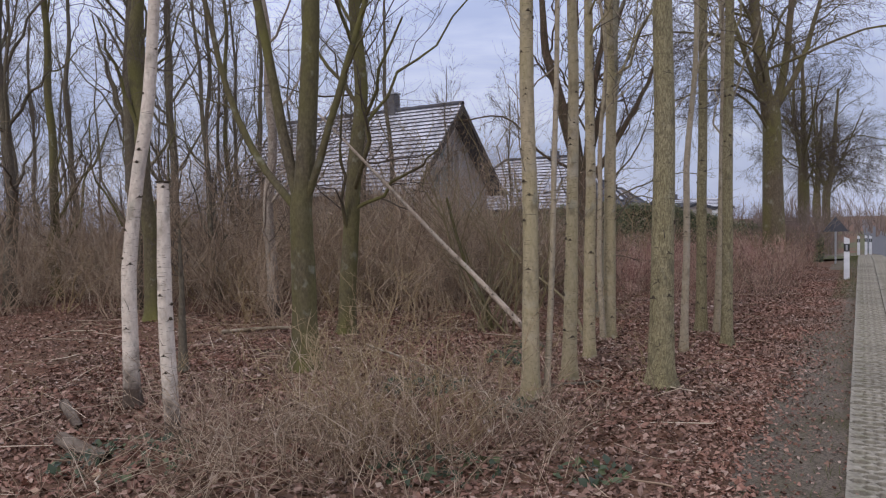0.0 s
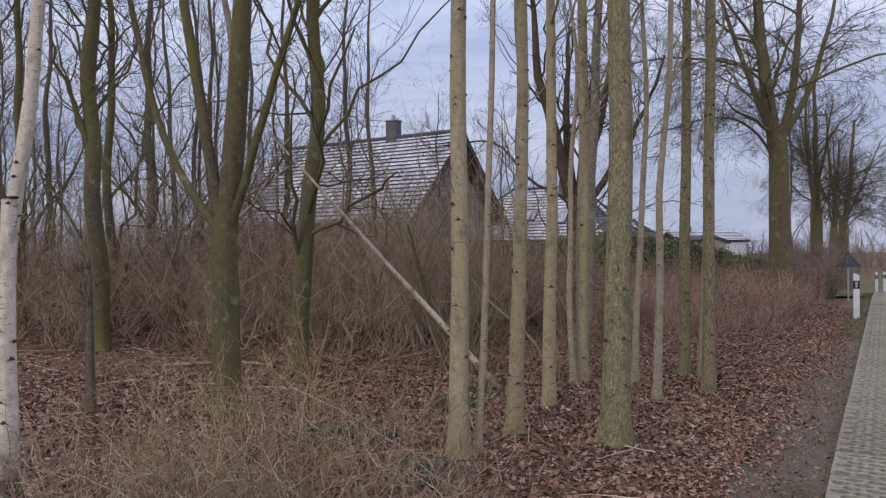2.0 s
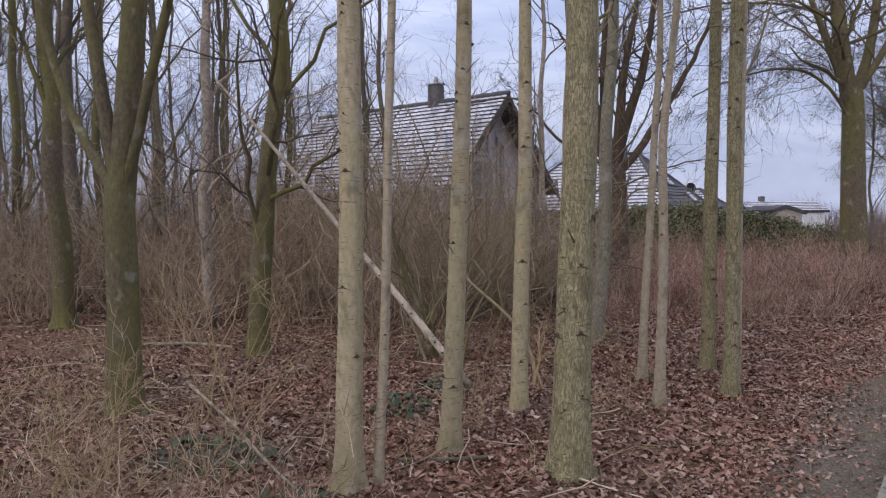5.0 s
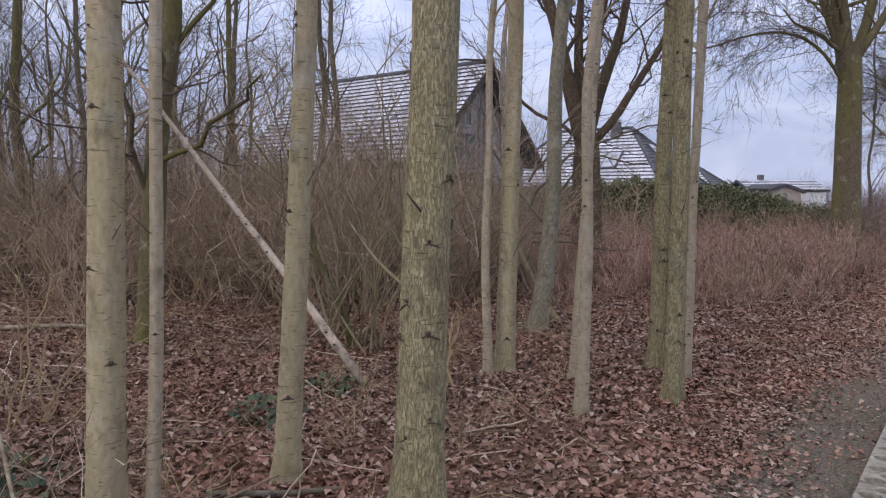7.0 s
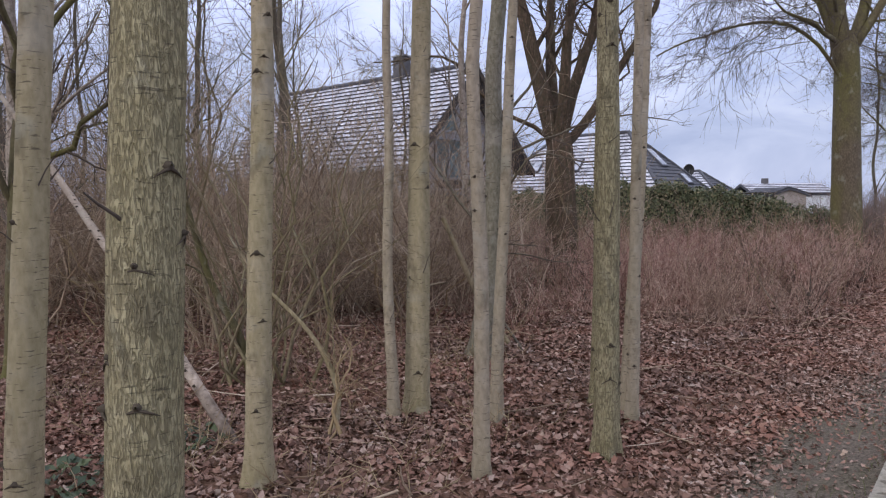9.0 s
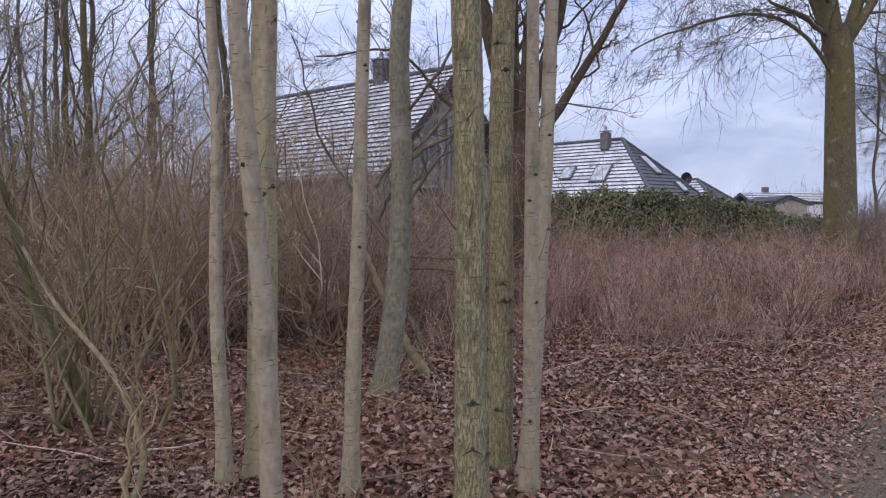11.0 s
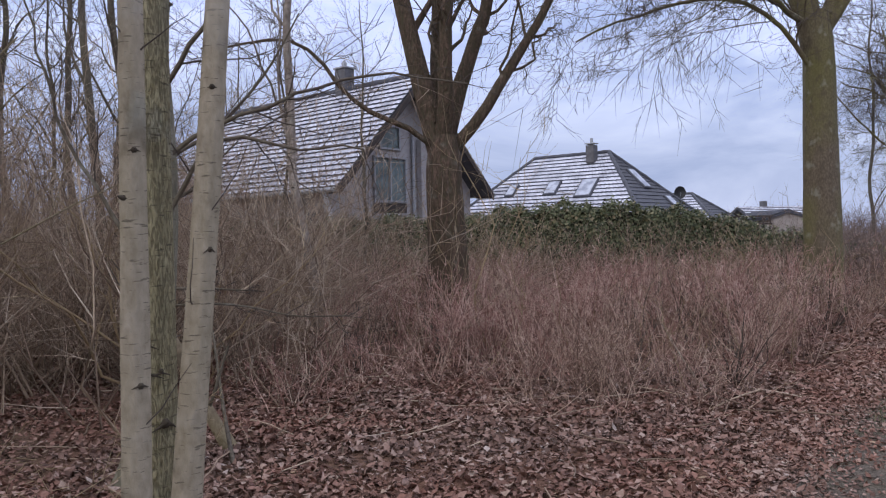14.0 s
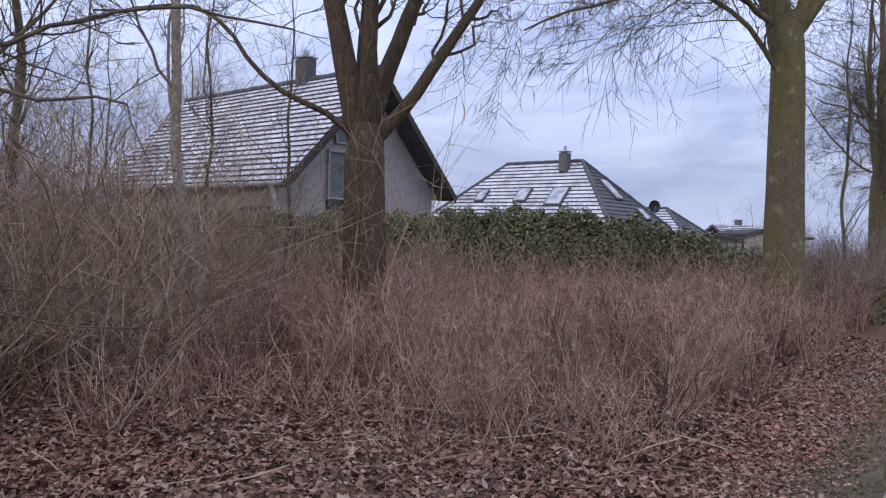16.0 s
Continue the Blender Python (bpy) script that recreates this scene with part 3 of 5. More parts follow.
# old multi-stemmed tree in the thicket
forked_tree("tree", 3.60, 18.5, 0.29, 2.55, [
    [o(-0.18, 0.1, 3.0), o(-0.29, 0.2, 3.7), o(-0.47, 0.2, 4.5), o(-0.8, 0.3, 5.8), o(-0.9, 0.3, 8.0)],
    [o(0.05, -0.2, 3.4), o(0.0, -0.3, 4.0), o(0.1, -0.4, 4.6), o(0.2, -0.5, 6.5)],
    [o(0.2, 0.2, 3.5), o(0.40, 0.3, 4.1), o(0.58, 0.3, 4.6), o(0.9, 0.4, 7.0)],
    [o(0.25, 0.0, 2.75), o(0.58, 0.0, 3.15), o(1.0, 0.1, 3.9), o(1.42, 0.1, 4.5), o(2.2, 0.2, 6.2)],
    [o(-0.25, -0.1, 2.75), o(-0.5, -0.2, 2.98), o(-1.15, -0.2, 3.08), o(-1.5, -0.2, 3.45), o(-1.84, -0.3, 3.95), o(-2.2, -0.3, 4.2), o(-3.3, -0.4, 3.95)],
    [o(-0.1, 0.3, 3.2), o(-0.12, 0.5, 4.0), o(-0.1, 0.7, 5.0), o(0.0, 0.8, 7.5)],
], M_OLD, "old rough-barked tree forking into many spreading limbs above the thicket", 31, 8, 4, 4, 2)
# big roadside trees
q = side(0, 7)
road_leaders = [
    [q(-0.25, 0, 5.0), q(-0.4, 0, 6.0), q(-0.5, 0.1, 7.5), q(-0.6, 0.1, 11)],
    [q(0.35, 0.1, 5.2), q(0.55, 0.2, 6.5), q(0.8, 0.3, 8.5), q(1.0, 0.3, 11.5)],
    [q(-0.38, -0.1, 4.1), q(-0.5, -0.2, 4.4), q(-0.95, -0.3, 4.9), q(-1.55, -0.4, 5.08), q(-2.35, -0.5, 4.98), q(-3.2, -0.6, 4.6), q(-4.0, -0.6, 4.2)],
    [q(-0.5, -0.4, 5.5), q(-1.2, -1.2, 6.0), q(-2.6, -2.0, 6.2), q(-4.4, -2.8, 5.6)],
    [q(0.4, -0.3, 5.9), q(1.3, -0.8, 6.4), q(2.4, -1.4, 6.7), q(4.0, -2.0, 6.4)],
    [q(0.0, 0.6, 5.0), q(0.3, 1.6, 6.4), q(0.6, 2.6, 8.2)],
    [q(-0.6, 0.1, 5.6), q(-1.3, -0.2, 7.0), q(-2.2, -0.4, 9.5)],
    [q(0.7, -0.1, 5.6), q(1.4, 0.2, 7.2), q(2.3, 0.4, 9.8)],
    [q(-0.7, 0.4, 6.6), q(-1.6, 1.0, 7.0), q(-3.0, 1.6, 7.1), q(-4.8, 1.9, 6.5)],
]
roadside = "row of large roadside trees"
BIG = "large bare roadside tree with green-stained bark and drooping twigs"
road_tree = forked_tree("tree", 9.48, 21.14, 0.285, 4.5, road_leaders, M_ROAD, BIG, 41, 14, 6, 4, 4, (-0.012, 0), roadside, 0.24, 0.46, 0.08, None, -0.05, 0.72)
for s_, n_, turn, sc in ((33.0, 2.0, 70, 0.75), (44.0, 1.6, 160, 0.8), (56.0, 2.6, 220, 0.9)):
    px_, py_ = xy(s_, n_)
    copy_thing(road_tree, pose(px_, py_, G(px_, py_), 0, 0, turn) @ Matrix.Scale(sc, 4))

# mossy forked tree and its neighbours in the wood
w = side(0, 0)
wood = "bare trees of the wood"
forked_tree("tree", -1.58, 8.27, 0.145, 1.85, [
    [w(0.06, 0.0, 2.2), w(0.13, 0.0, 3.0), w(0.20, 0.1, 4.3), w(0.28, 0.1, 9)],
    [w(-0.10, 0.1, 2.3), w(-0.28, 0.1, 3.2), w(-0.45, 0.2, 4.5), w(-0.5, 0.2, 8)],
    [w(0.22, -0.1, 2.3), w(0.45, -0.2, 3.1), w(0.85, -0.3, 4.2), w(1.35, -0.4, 6)],
    [w(-0.3, 0.2, 2.15), w(-0.6, 0.3, 2.45), w(-0.9, 0.4, 3.4), w(-1.4, 0.4, 6)]],
    M_MOSSY, "dark moss-covered tree forking low into several stems", 51, 7, 4, 4, 2, group=wood, first=0.8)
pole_tree("tree", -1.48, 11.05, 0.115, 11, (0.07, 0.005), M_MOSSY, "leaning dark mossy trunk in the wood", 52, 0, 0.04, 12, wood, umin=0.2, fine=2)
pole_tree("tree", -4.89, 12.39, 0.135, 11, (-0.017, 0), M_MOSSY, "dark mossy trunk in the wood", 53, 0, 0.05, 12, wood, umin=0.18, fine=2)
crooked = pole_tree("tree", 2.63, 12.27, 0.098, 9, (0.07, 0.02), M_MOTTLED, "crooked grey mottled trunk with long spreading branches", 54, 0, 0.03, 5, wood, ((0, -0.02), (0.8, 0.05), (1.6, 0.06), (2.4, 0.10), (4, 0.1)), 0.35, 2)
v = side(0, 8.7)
arms = [line([v(a_, b_, c_) for a_, b_, c_ in pts_], 14) for pts_ in (
    [(0.12, 0.0, 1.45), (0.40, -0.05, 1.85), (0.55, -0.08, 1.98), (0.95, -0.1, 1.88), (1.4, -0.1, 1.80)],
    [(0.13, 0.0, 1.85), (0.45, 0.0, 2.10), (0.9, 0.05, 2.32), (1.35, 0.1, 2.46), (1.9, 0.2, 2.42)],
    [(0.15, 0.0, 2.3), (0.42, -0.1, 2.55), (0.65, -0.2, 3.0), (0.8, -0.2, 3.6)],
    [(0.10, 0.0, 1.2), (-0.2, 0.2, 1.6), (-0.5, 0.3, 2.2), (-0.7, 0.3, 3.0)])]
rng = np.random.default_rng(88)
arms = np.array(arms)
arms[:, 1:] += np.cumsum(rng.normal(size=(4, 13, 3)) * 0.02, 1)
arms = np.concatenate([arms, [line(pts_, 14) for pts_ in (
    [(-0.06, 0.29, 1.12), (0.18, 0.37, 1.12), (0.57, 0.54, 1.08)],
    [(-0.06, 0.29, 1.01), (0.31, 0.39, 1.02), (0.57, 0.48, 0.98), (0.70, 0.55, 0.91), (1.09, 0.71, 0.90)],
    [(-0.11, 0.29, 1.43), (-0.03, 0.35, 1.66), (0.24, 0.50, 1.80), (0.22, 0.55, 1.90), (0.38, 0.63, 2.08)],
    [(-0.13, 0.29, 1.73), (-0.02, 0.36, 1.96), (0.24, 0.50, 2.08), (0.55, 0.77, 2.56), (0.73, 0.90, 2.98)])]])
ra = np.tile(np.linspace(0.016, 0.005, 14), (8, 1))
ra[4:6] *= 0.6
for a_, r_ in zip(arms, ra):
    trunk_mesh(rng, a_, r_, 8, M_TWIGBARK, crooked, "limb")
tw, rt = offshoots(rng, arms, ra, 9, 0.35, 0.8, 6, 0.1, 0.14, 0.15, 0.5)
tagged(tubes("twigwork", [(tw, rt, 4), (*offshoots(rng, tw, rt, 4, 0.5, 0.8, 4, 0.05, 0.12, 0.2, 0.6), 3)], M_TWIG, crooked, "fine bare twigs"), kind="stuff")
pole_tree("dead_tree", -2.93, 8.2, 0.045, 1.6, (-0.01, 0), M_DARK, "thin dead sapling stem in the leaf litter", 55, 0, 0.03, 4, wood)
pole_tree("birch_tree", -2.84, 6.63, 0.062, 9, (0.012, 0.0), M_BIRCHTREE, "white-barked birch with dark marks", 56, 16, 0.03, 8, "birches in the wood", ((0, 0), (1.2, -0.03), (2.2, 0.04), (4, 0.3)))
pole_tree("birch_tree", -2.05, 5.48, 0.052, 1.95, (-0.03, 0.0), M_BIRCHTREE, "broken birch stump with peeling bark", 57, 16, 0.015, 0, "birches in the wood", taper=0.8)
pole_tree("birch_tree", 2.31, 16.75, 0.062, 9, (-0.078, -0.009), M_BIRCHOLD, "slender leaning birch with pale lower bark at the thicket", 58, 8, 0.04, 9, "birches in the wood", umin=0.25)


def view_place(px, depth, eye=(0.5, 0.69), yaw=0.3):
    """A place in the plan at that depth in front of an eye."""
    r = (px - 784) / 1307 * depth
    a = radians(yaw)
    return eye[0] + r * math.cos(a) - depth * math.sin(a), eye[1] + r * math.sin(a) + depth * math.cos(a)


for i, (px, depth, r, h, lx) in enumerate(((35, 16, 0.13, 11, 0.01), (78, 19, 0.10, 11, 0.02), (168, 13.5, 0.15, 11, 0.03), (212, 15, 0.12, 11, -0.02), (262, 18, 0.13, 12, 0.01), (330, 14.5, 0.07, 8, -0.10),
                                           (372, 20, 0.10, 11, 0.0), (608, 19, 0.10, 10, 0.01), (668, 17, 0.085, 8, -0.06), (500, 16, 0.085, 9, 0.03), (-60, 14, 0.14, 11, 0.0), (-190, 17, 0.15, 11, 0.02), (-120, 21, 0.14, 11, 0.0),
                                           (440, 23, 0.11, 11, 0.0), (-300, 22, 0.15, 12, 0.0))):
    tx, ty = view_place(px, depth)
    pole_tree("tree", tx, ty, r * 0.8, h, (lx, 0.0), M_DARK if i % 3 else M_MOSSY, "dark bare trunk standing in the undergrowth", 100 + i, 0, 0.035, 16, wood, umin=0.13, fine=2)
bx, by = view_place(335, 11.0, (2.0, 2.77), 6.8)
pole_tree("birch_tree", bx, by, 0.10, 8, (-0.02, 0), M_BIRCHOLD, "flaking birch with dark bark patches", 59, 14, 0.06, 9, "birches in the wood", umin=0.22)

# woods behind, copies of three trees
back = [pole_tree("tree", -14 - 3 * j, 24 + 2 * j, 0.075, 12, (0.01, 0), M_DARK, "bare tree of the wood behind the undergrowth", 140 + j, 0, 0.05, 20, "trees at the back of the wood", umin=0.1, fine=2) for j in range(3)]
rng = np.random.default_rng(5)
done = 0
while done < 20:
    x_, y_ = rng.uniform(-32, -1.5), rng.uniform(19, 50)
    if x_ > -13 + (y_ - 24) * 0.05 and 25 < y_ < 44 or x_ > -9 and y_ > 24:
        continue
    copy_thing(back[done % 3], pose(x_, y_, G(x_, y_), 0, 0, float(rng.uniform(0, 360))) @ Matrix.Scale(float(rng.uniform(0.75, 1.15)), 4))
    done += 1
for x_, y_, sc in ((-4.2, 21, 0.6), (-2.6, 22.5, 0.55), (0.2, 21.5, 0.5), (-6.0, 20, 0.7), (1.9, 20.5, 0.45), (-8, 22, 0.8)):
    copy_thing(back[done % 3], pose(x_, y_, G(x_, y_), 0, 0, done * 77.0) @ Matrix.Scale(sc, 4))
    done += 1

for s_, n_, sc in ((48, -9, 0.8), (58, -10, 0.9), (70, -9, 0.85), (84, -9.5, 1.0), (90, 3, 1.0), (36, 3.2, 0.8)):
    px_, py_ = xy(s_, n_)
    copy_thing(back[done % 3], pose(px_, py_, G(px_, py_), 0, 0, s_ * 37.0) @ Matrix.Scale(sc, 4))
    done += 1

# the leaning dead birch pole
e = thing("dead_birch_pole", (1.26, 9.40, G(1.26, 9.40)), "long pale dead birch pole leaning across the clearing", "fallen tree")
pl = line([(0.05, -0.02, -0.03), (-0.7, 0.33, 0.80), (-1.3, 0.58, 1.42), (-2.2, 0.9, 2.4), (-3.0, 1.2, 3.25)], 22)
trunk_mesh(np.random.default_rng(6), pl, np.linspace(0.040, 0.012, 22), 10, M_BIRCH, e, "trunk")
scars(np.random.default_rng(8), pl, np.linspace(0.044, 0.014, 22), 26, 3.0, e)


# ---- undergrowth ----
def brush(name, rng, where, height, spread, r, mat, label, kids=4, n=5, cat="undergrowth", twig=0, kidlen=0.45, kind="stuff", f=1.0, drift=None, wob=0.04, kang=0.85, umin=0.15):
    """Bare stems rising from the places (K,2), with side shoots, as one mesh."""
    x, y = where[:, 0], where[:, 1]
    K = len(x)
    hh = f * height * rng.uniform(0.5, 1.15, K)
    d = rng.normal(size=(K, 2)) * spread
    if drift is not None:
        d = d + drift * 0.12
    ts = np.linspace(0, 1, n)
    P = np.zeros((K, n, 3))
    P[:, :, 0] = x[:, None] + d[:, :1] * ts * hh[:, None] + np.cumsum(rng.normal(size=(K, n)) * wob, 1) * hh[:, None]
    P[:, :, 1] = y[:, None] + d[:, 1:] * ts * hh[:, None] + np.cumsum(rng.normal(size=(K, n)) * wob, 1) * hh[:, None]
    P[:, :, 2] = gz(x, y)[:, None] - 0.03 + ts * hh[:, None]
    R = (r * rng.uniform(0.6, 1.3, K))[:, None] * np.linspace(1, 0.3, n)
    gs = [(P, R, 3)]
    A, RA = offshoots(rng, P, R, kids, kidlen, kang, 3, 0.15, 0.16, umin, 0.65)
    gs.append((A, RA, 3))
    if twig:
        gs.append((*offshoots(rng, A, RA, twig, 0.6, 0.8, 2, 0.10, 0.0, 0.2, 0.8), 3))
    ob = tubes(name, gs, mat, None, "", False)
    return tagged(ob, label, cat, kind=kind)


def clumps(rng, centres, stems, radius):
    """Places of stems gathered round clump centres, and one height factor for each clump."""
    idx = np.repeat(np.arange(len(centres)), stems)
    f = rng.uniform(0.68, 1.2, len(centres))[idx]
    return centres[idx] + rng.normal(size=(len(idx), 2)) * radius, f, rng.normal(size=(len(centres), 2))[idx]


def scatter(rng, count, test, x0, x1, y0, y1):
    p = np.stack([rng.uniform(x0, x1, count), rng.uniform(y0, y1, count)], 1)
    return p[test(p[:, 0], p[:, 1])]


def in_thicket(x, y):
    s, n = sn(x, y)
    front = 14.9 + 0.35 * np.sin(1.9 * x) + 0.25 * np.sin(4.3 * x + 1)
    return (y > front) & (n > 1.42 + 0.15 * np.sin(1.7 * s)) & (x > 2.6 - 0.25 * (y - 15))


rng = np.random.default_rng(21)
def fan_clumps(name, rng, centres, stems, height, fan, r, mat, label, kids=4, twig=2, n=5):
    """Shrubs of many stems that fan out and upwards from one foot, bushier towards their tips, as one mesh."""
    K = len(centres) * stems
    idx = np.repeat(np.arange(len(centres)), stems)
    tall = rng.uniform(0.62, 1.18, len(centres))[idx]
    a = rng.uniform(0, 6.28, K)
    reach = fan * np.sqrt(rng.uniform(0, 1, K)) * rng.uniform(0.6, 1.3, len(centres))[idx]
    foot = centres[idx] + rng.normal(size=(K, 2)) * 0.045
    out = np.stack([np.cos(a), np.sin(a)], 1) * reach[:, None] + rng.normal(size=(len(centres), 2))[idx] * 0.08
    hh = height * tall * rng.uniform(0.55, 1.1, K) * (1.05 - 0.35 * reach / fan)
    ts = np.linspace(0, 1, n)
    P = np.zeros((K, n, 3))
    P[:, :, :2] = foot[:, None] + (out * hh[:, None])[:, None] * (ts ** 0.9)[None, :, None] + np.cumsum(rng.normal(size=(K, n, 2)) * 0.055, 1) * hh[:, None, None]
    P[:, :, 2] = gz(foot[:, 0], foot[:, 1])[:, None] - 0.03 + ts * hh[:, None]
    R = (r * rng.uniform(0.6, 1.35, K))[:, None] * np.linspace(1, 0.35, n)
    A, RA = offshoots(rng, P, R, kids, 0.36, 0.95, 3, 0.2, 0.2, 0.25, 0.7)
    B = offshoots(rng, A, RA, twig, 0.65, 0.95, 2, 0.12, 0.0, 0.15, 0.8)
    return tagged(tubes(name, [(P, R, 3), (A, RA, 3), (*B, 3)], mat, None, "", False), label, "shrubs", kind="stuff")


cen = scatter(rng, 560, in_thicket, 1.0, 12, 14.3, 24.2)
fan_clumps("red_thicket", rng, cen, 11, 1.12, 0.62, 0.0052, M_RED, "dense thicket of bare reddish-brown shrub stems", 4, 3, 4)
cen = scatter(rng, 90, in_thicket, 1.0, 12, 14.3, 23.5)
fan_clumps("dark_shrubs", rng, cen, 9, 1.0, 0.45, 0.0085, M_DARKSTEM, "darker upright shrub stems among the red thicket", 3, 2)
pts = scatter(rng, 300, lambda x, y: y > 21.0 + 0.25 * x, -1.0, 5.2, 21.0, 23.9)
brush("undergrowth", rng, pts, 1.6, 0.3, 0.008, M_GREYTWIG, "tall grey-brown bare shoots in front of the hedge", 7, 6, "undergrowth", 3, 0.36, wob=0.07, kang=1.0)
pts = scatter(rng, 260, in_thicket, 1.0, 12, 14.3, 23.5)
brush("shrub_stems", rng, pts[:150], 1.15, 0.35, 0.006, M_TAN, "taller pale stems standing out of the thicket", 4, 6, "shrubs", 2, wob=0.07, kang=1.0)
pts = scatter(rng, 330, lambda x, y: (y > 13.9 + 0.3 * np.sin(2 * x)) & (sn(x, y)[1] > 1.2), 2.6, 9, 13.7, 15.6)
brush("shrub_edge", rng, pts[:200], 0.45, 0.5, 0.0045, M_RED, "low grey twigs along the edge of the thicket", 4, 5, "shrubs", 2, 0.6)
cen = scatter(rng, 440, lambda x, y: (y > 13.6 + 0.5 * np.sin(0.9 * x) + 0.07 * np.abs(x)) & (x < 3.0 - 0.2 * (y - 15)), -15, 3.2, 13, 21.5)
pts, f, dr = clumps(rng, cen, 7, 0.13)
brush("undergrowth", rng, pts, 1.75, 0.30, 0.0065, M_GREYTWIG, "tangled grey-brown bare undergrowth", 5, 6, "undergrowth", 2, 0.5, "stuff", f, dr, 0.09, 1.1)
pts = scatter(rng, 300, lambda x, y: y > 13, -13, 2.0, 12.6, 20)
brush("undergrowth", rng, pts, 3.0, 0.25, 0.012, M_GREYTWIG, "tall bare saplings among the undergrowth", 7, 7, "undergrowth", 5, 0.38, wob=0.075, kang=0.95)
pts = scatter(rng, 300, lambda x, y: x < 2.4 - 0.3 * (y - 15), -7, 2.4, 15, 22)
brush("undergrowth", rng, pts, 3.1, 0.34, 0.011, M_GREYTWIG, "tall tangled bare bushes in front of the house", 7, 7, "undergrowth", 4, 0.42, wob=0.1, kang=1.15)
pts = scatter(rng, 230, lambda x, y: sn(x, y)[1] > 1.5, 2.0, 11.5, 22.6, 24.0)
brush("undergrowth", rng, pts, 1.35, 0.4, 0.007, M_GREYTWIG, "bare grey-brown shoots along the foot of the hedge", 6, 6, "undergrowth", 3, 0.4, wob=0.07, kang=1.0)
st = np.concatenate([rng.uniform(24.5, 30, 260), rng.uniform(28, 60, 560)])
nn = np.concatenate([rng.uniform(1.3, 3.0, 260), rng.uniform(1.2, 4.0, 560)])
brush("verge_shrubs", rng, np.stack(xy(st, nn), 1), 1.7, 0.26, 0.009, M_FARTWIG, "bare grey-brown shrubs along the roadside", 5, 5, "shrubs", 2)
pts = scatter(rng, 750, lambda x, y: (x < -11) | (y > 44), -42, -6, 26, 52)
brush("back_undergrowth", rng, pts, 3.2, 0.22, 0.02, M_FARTWIG, "hazy bare undergrowth at the back of the wood", 5, 5, "undergrowth", 2)


pts = np.stack([rng.uniform(-70, 130, 620), rng.uniform(85, 150, 620)], 1)
pts = pts[np.abs(sn(pts[:, 0], pts[:, 1])[1] + 3.5) > 6]
brush("far_wood", rng, pts, 6.5, 0.15, 0.09, M_FARTWIG, "distant line of bare grey-brown trees", 6, 5, "trees", 2, 0.45)


st, nn = rng.uniform(200, 300, 700), rng.uniform(-70, 90, 700)
brush("far_wood", rng, np.stack(xy(st, nn), 1), 10.0, 0.15, 0.16, M_FARTWIG, "distant bare wood in the valley", 6, 5, "trees", 2, 0.45)


def bush(name, x, y, count, height, spread, r, mat, label, seed, rad=0.15, kids=5, twig=3, kidlen=0.5, wob=0.055, group=""):
    rng = np.random.default_rng(seed)
    a, d = rng.uniform(0, 6.28, count), rad * np.sqrt(rng.uniform(0, 1, count))
    w = np.stack([x + d * np.cos(a), y + d * np.sin(a)], 1)
    e = thing(name, (x, y, G(x, y)), label, "shrub", group)
    b0 = np.array((x, y, G(x, y)))
    n = 8
    ts = np.linspace(0, 1, n)
    hh = height * rng.uniform(0.5, 1.12, count)
    out = np.stack([np.cos(a), np.sin(a)], 1) * (d / rad * spread)[:, None] + rng.normal(size=(count, 2)) * spread * 0.5
    P = np.zeros((count, n, 3))
    P[:, :, :2] = w[:, None] + (out * hh[:, None])[:, None] * (ts ** 1.2)[None, :, None] + np.cumsum(rng.normal(size=(count, n, 2)) * wob, 1) * hh[:, None, None]
    P[:, :, 2] = gz(w[:, 0], w[:, 1])[:, None] - 0.03 + ts * hh[:, None]
    P -= b0
    R = (r * rng.uniform(0.6, 1.25, count))[:, None] * np.linspace(1, 0.3, n)
    for p_, r_ in zip(P, R):
        tubes("stem", [(p_[None], r_[None], 6)], mat, e)
    A, RA = offshoots(rng, P, R, kids, kidlen, 0.85, 5, 0.15, 0.17, 0.15, 0.55)
    B, RB = offshoots(rng, A, RA, twig, 0.55, 0.9, 4, 0.08, 0.17, 0.15, 0.65)
    tagged(tubes("twigwork", [(A, RA, 4), (B, RB, 3)], mat, e), kind="stuff")
    return e


bush("shrub", -0.35, 5.25, 44, 0.75, 0.55, 0.0036, M_TAN, "low twiggy bare shrub over the leaf litter", 61, 0.55, 5, 4)
bush("shrub", -0.9, 5.0, 40, 0.55, 0.8, 0.004, M_GREYTWIG, "low tangle of bare grey twigs", 62, 0.6, 5, 4)
bush("shrub", -0.62, 8.05, 8, 1.4, 0.5, 0.010, M_TAN, "spreading bare shrub with tan stems", 63, 0.12, 5, 3)
bush("shrub", 0.72, 11.1, 20, 3.1, 0.30, 0.017, M_OLIVE, "many-stemmed bare hazel bush", 64, 0.22, 5, 3)
bush("shrub", -0.95, 6.6, 14, 0.75, 0.6, 0.0036, M_TAN, "low bare shrub with tan twigs", 70, 0.45, 5, 4)
bush("shrub", 1.88, 9.62, 3, 1.1, 0.35, 0.014, M_TAN, "small yellowish sapling with crooked stem", 65, 0.04, 4, 2)
bush("shrub", 0.35, 13.2, 18, 2.3, 0.3, 0.014, M_GREYTWIG, "many-stemmed bare bush in the clearing", 66, 0.25, 5, 3)
bush("shrub", -0.3, 12.4, 16, 2.0, 0.3, 0.013, M_GREYTWIG, "many-stemmed bare bush in the clearing", 67, 0.22, 5, 3)
HAZEL = "bushes of the wood floor"
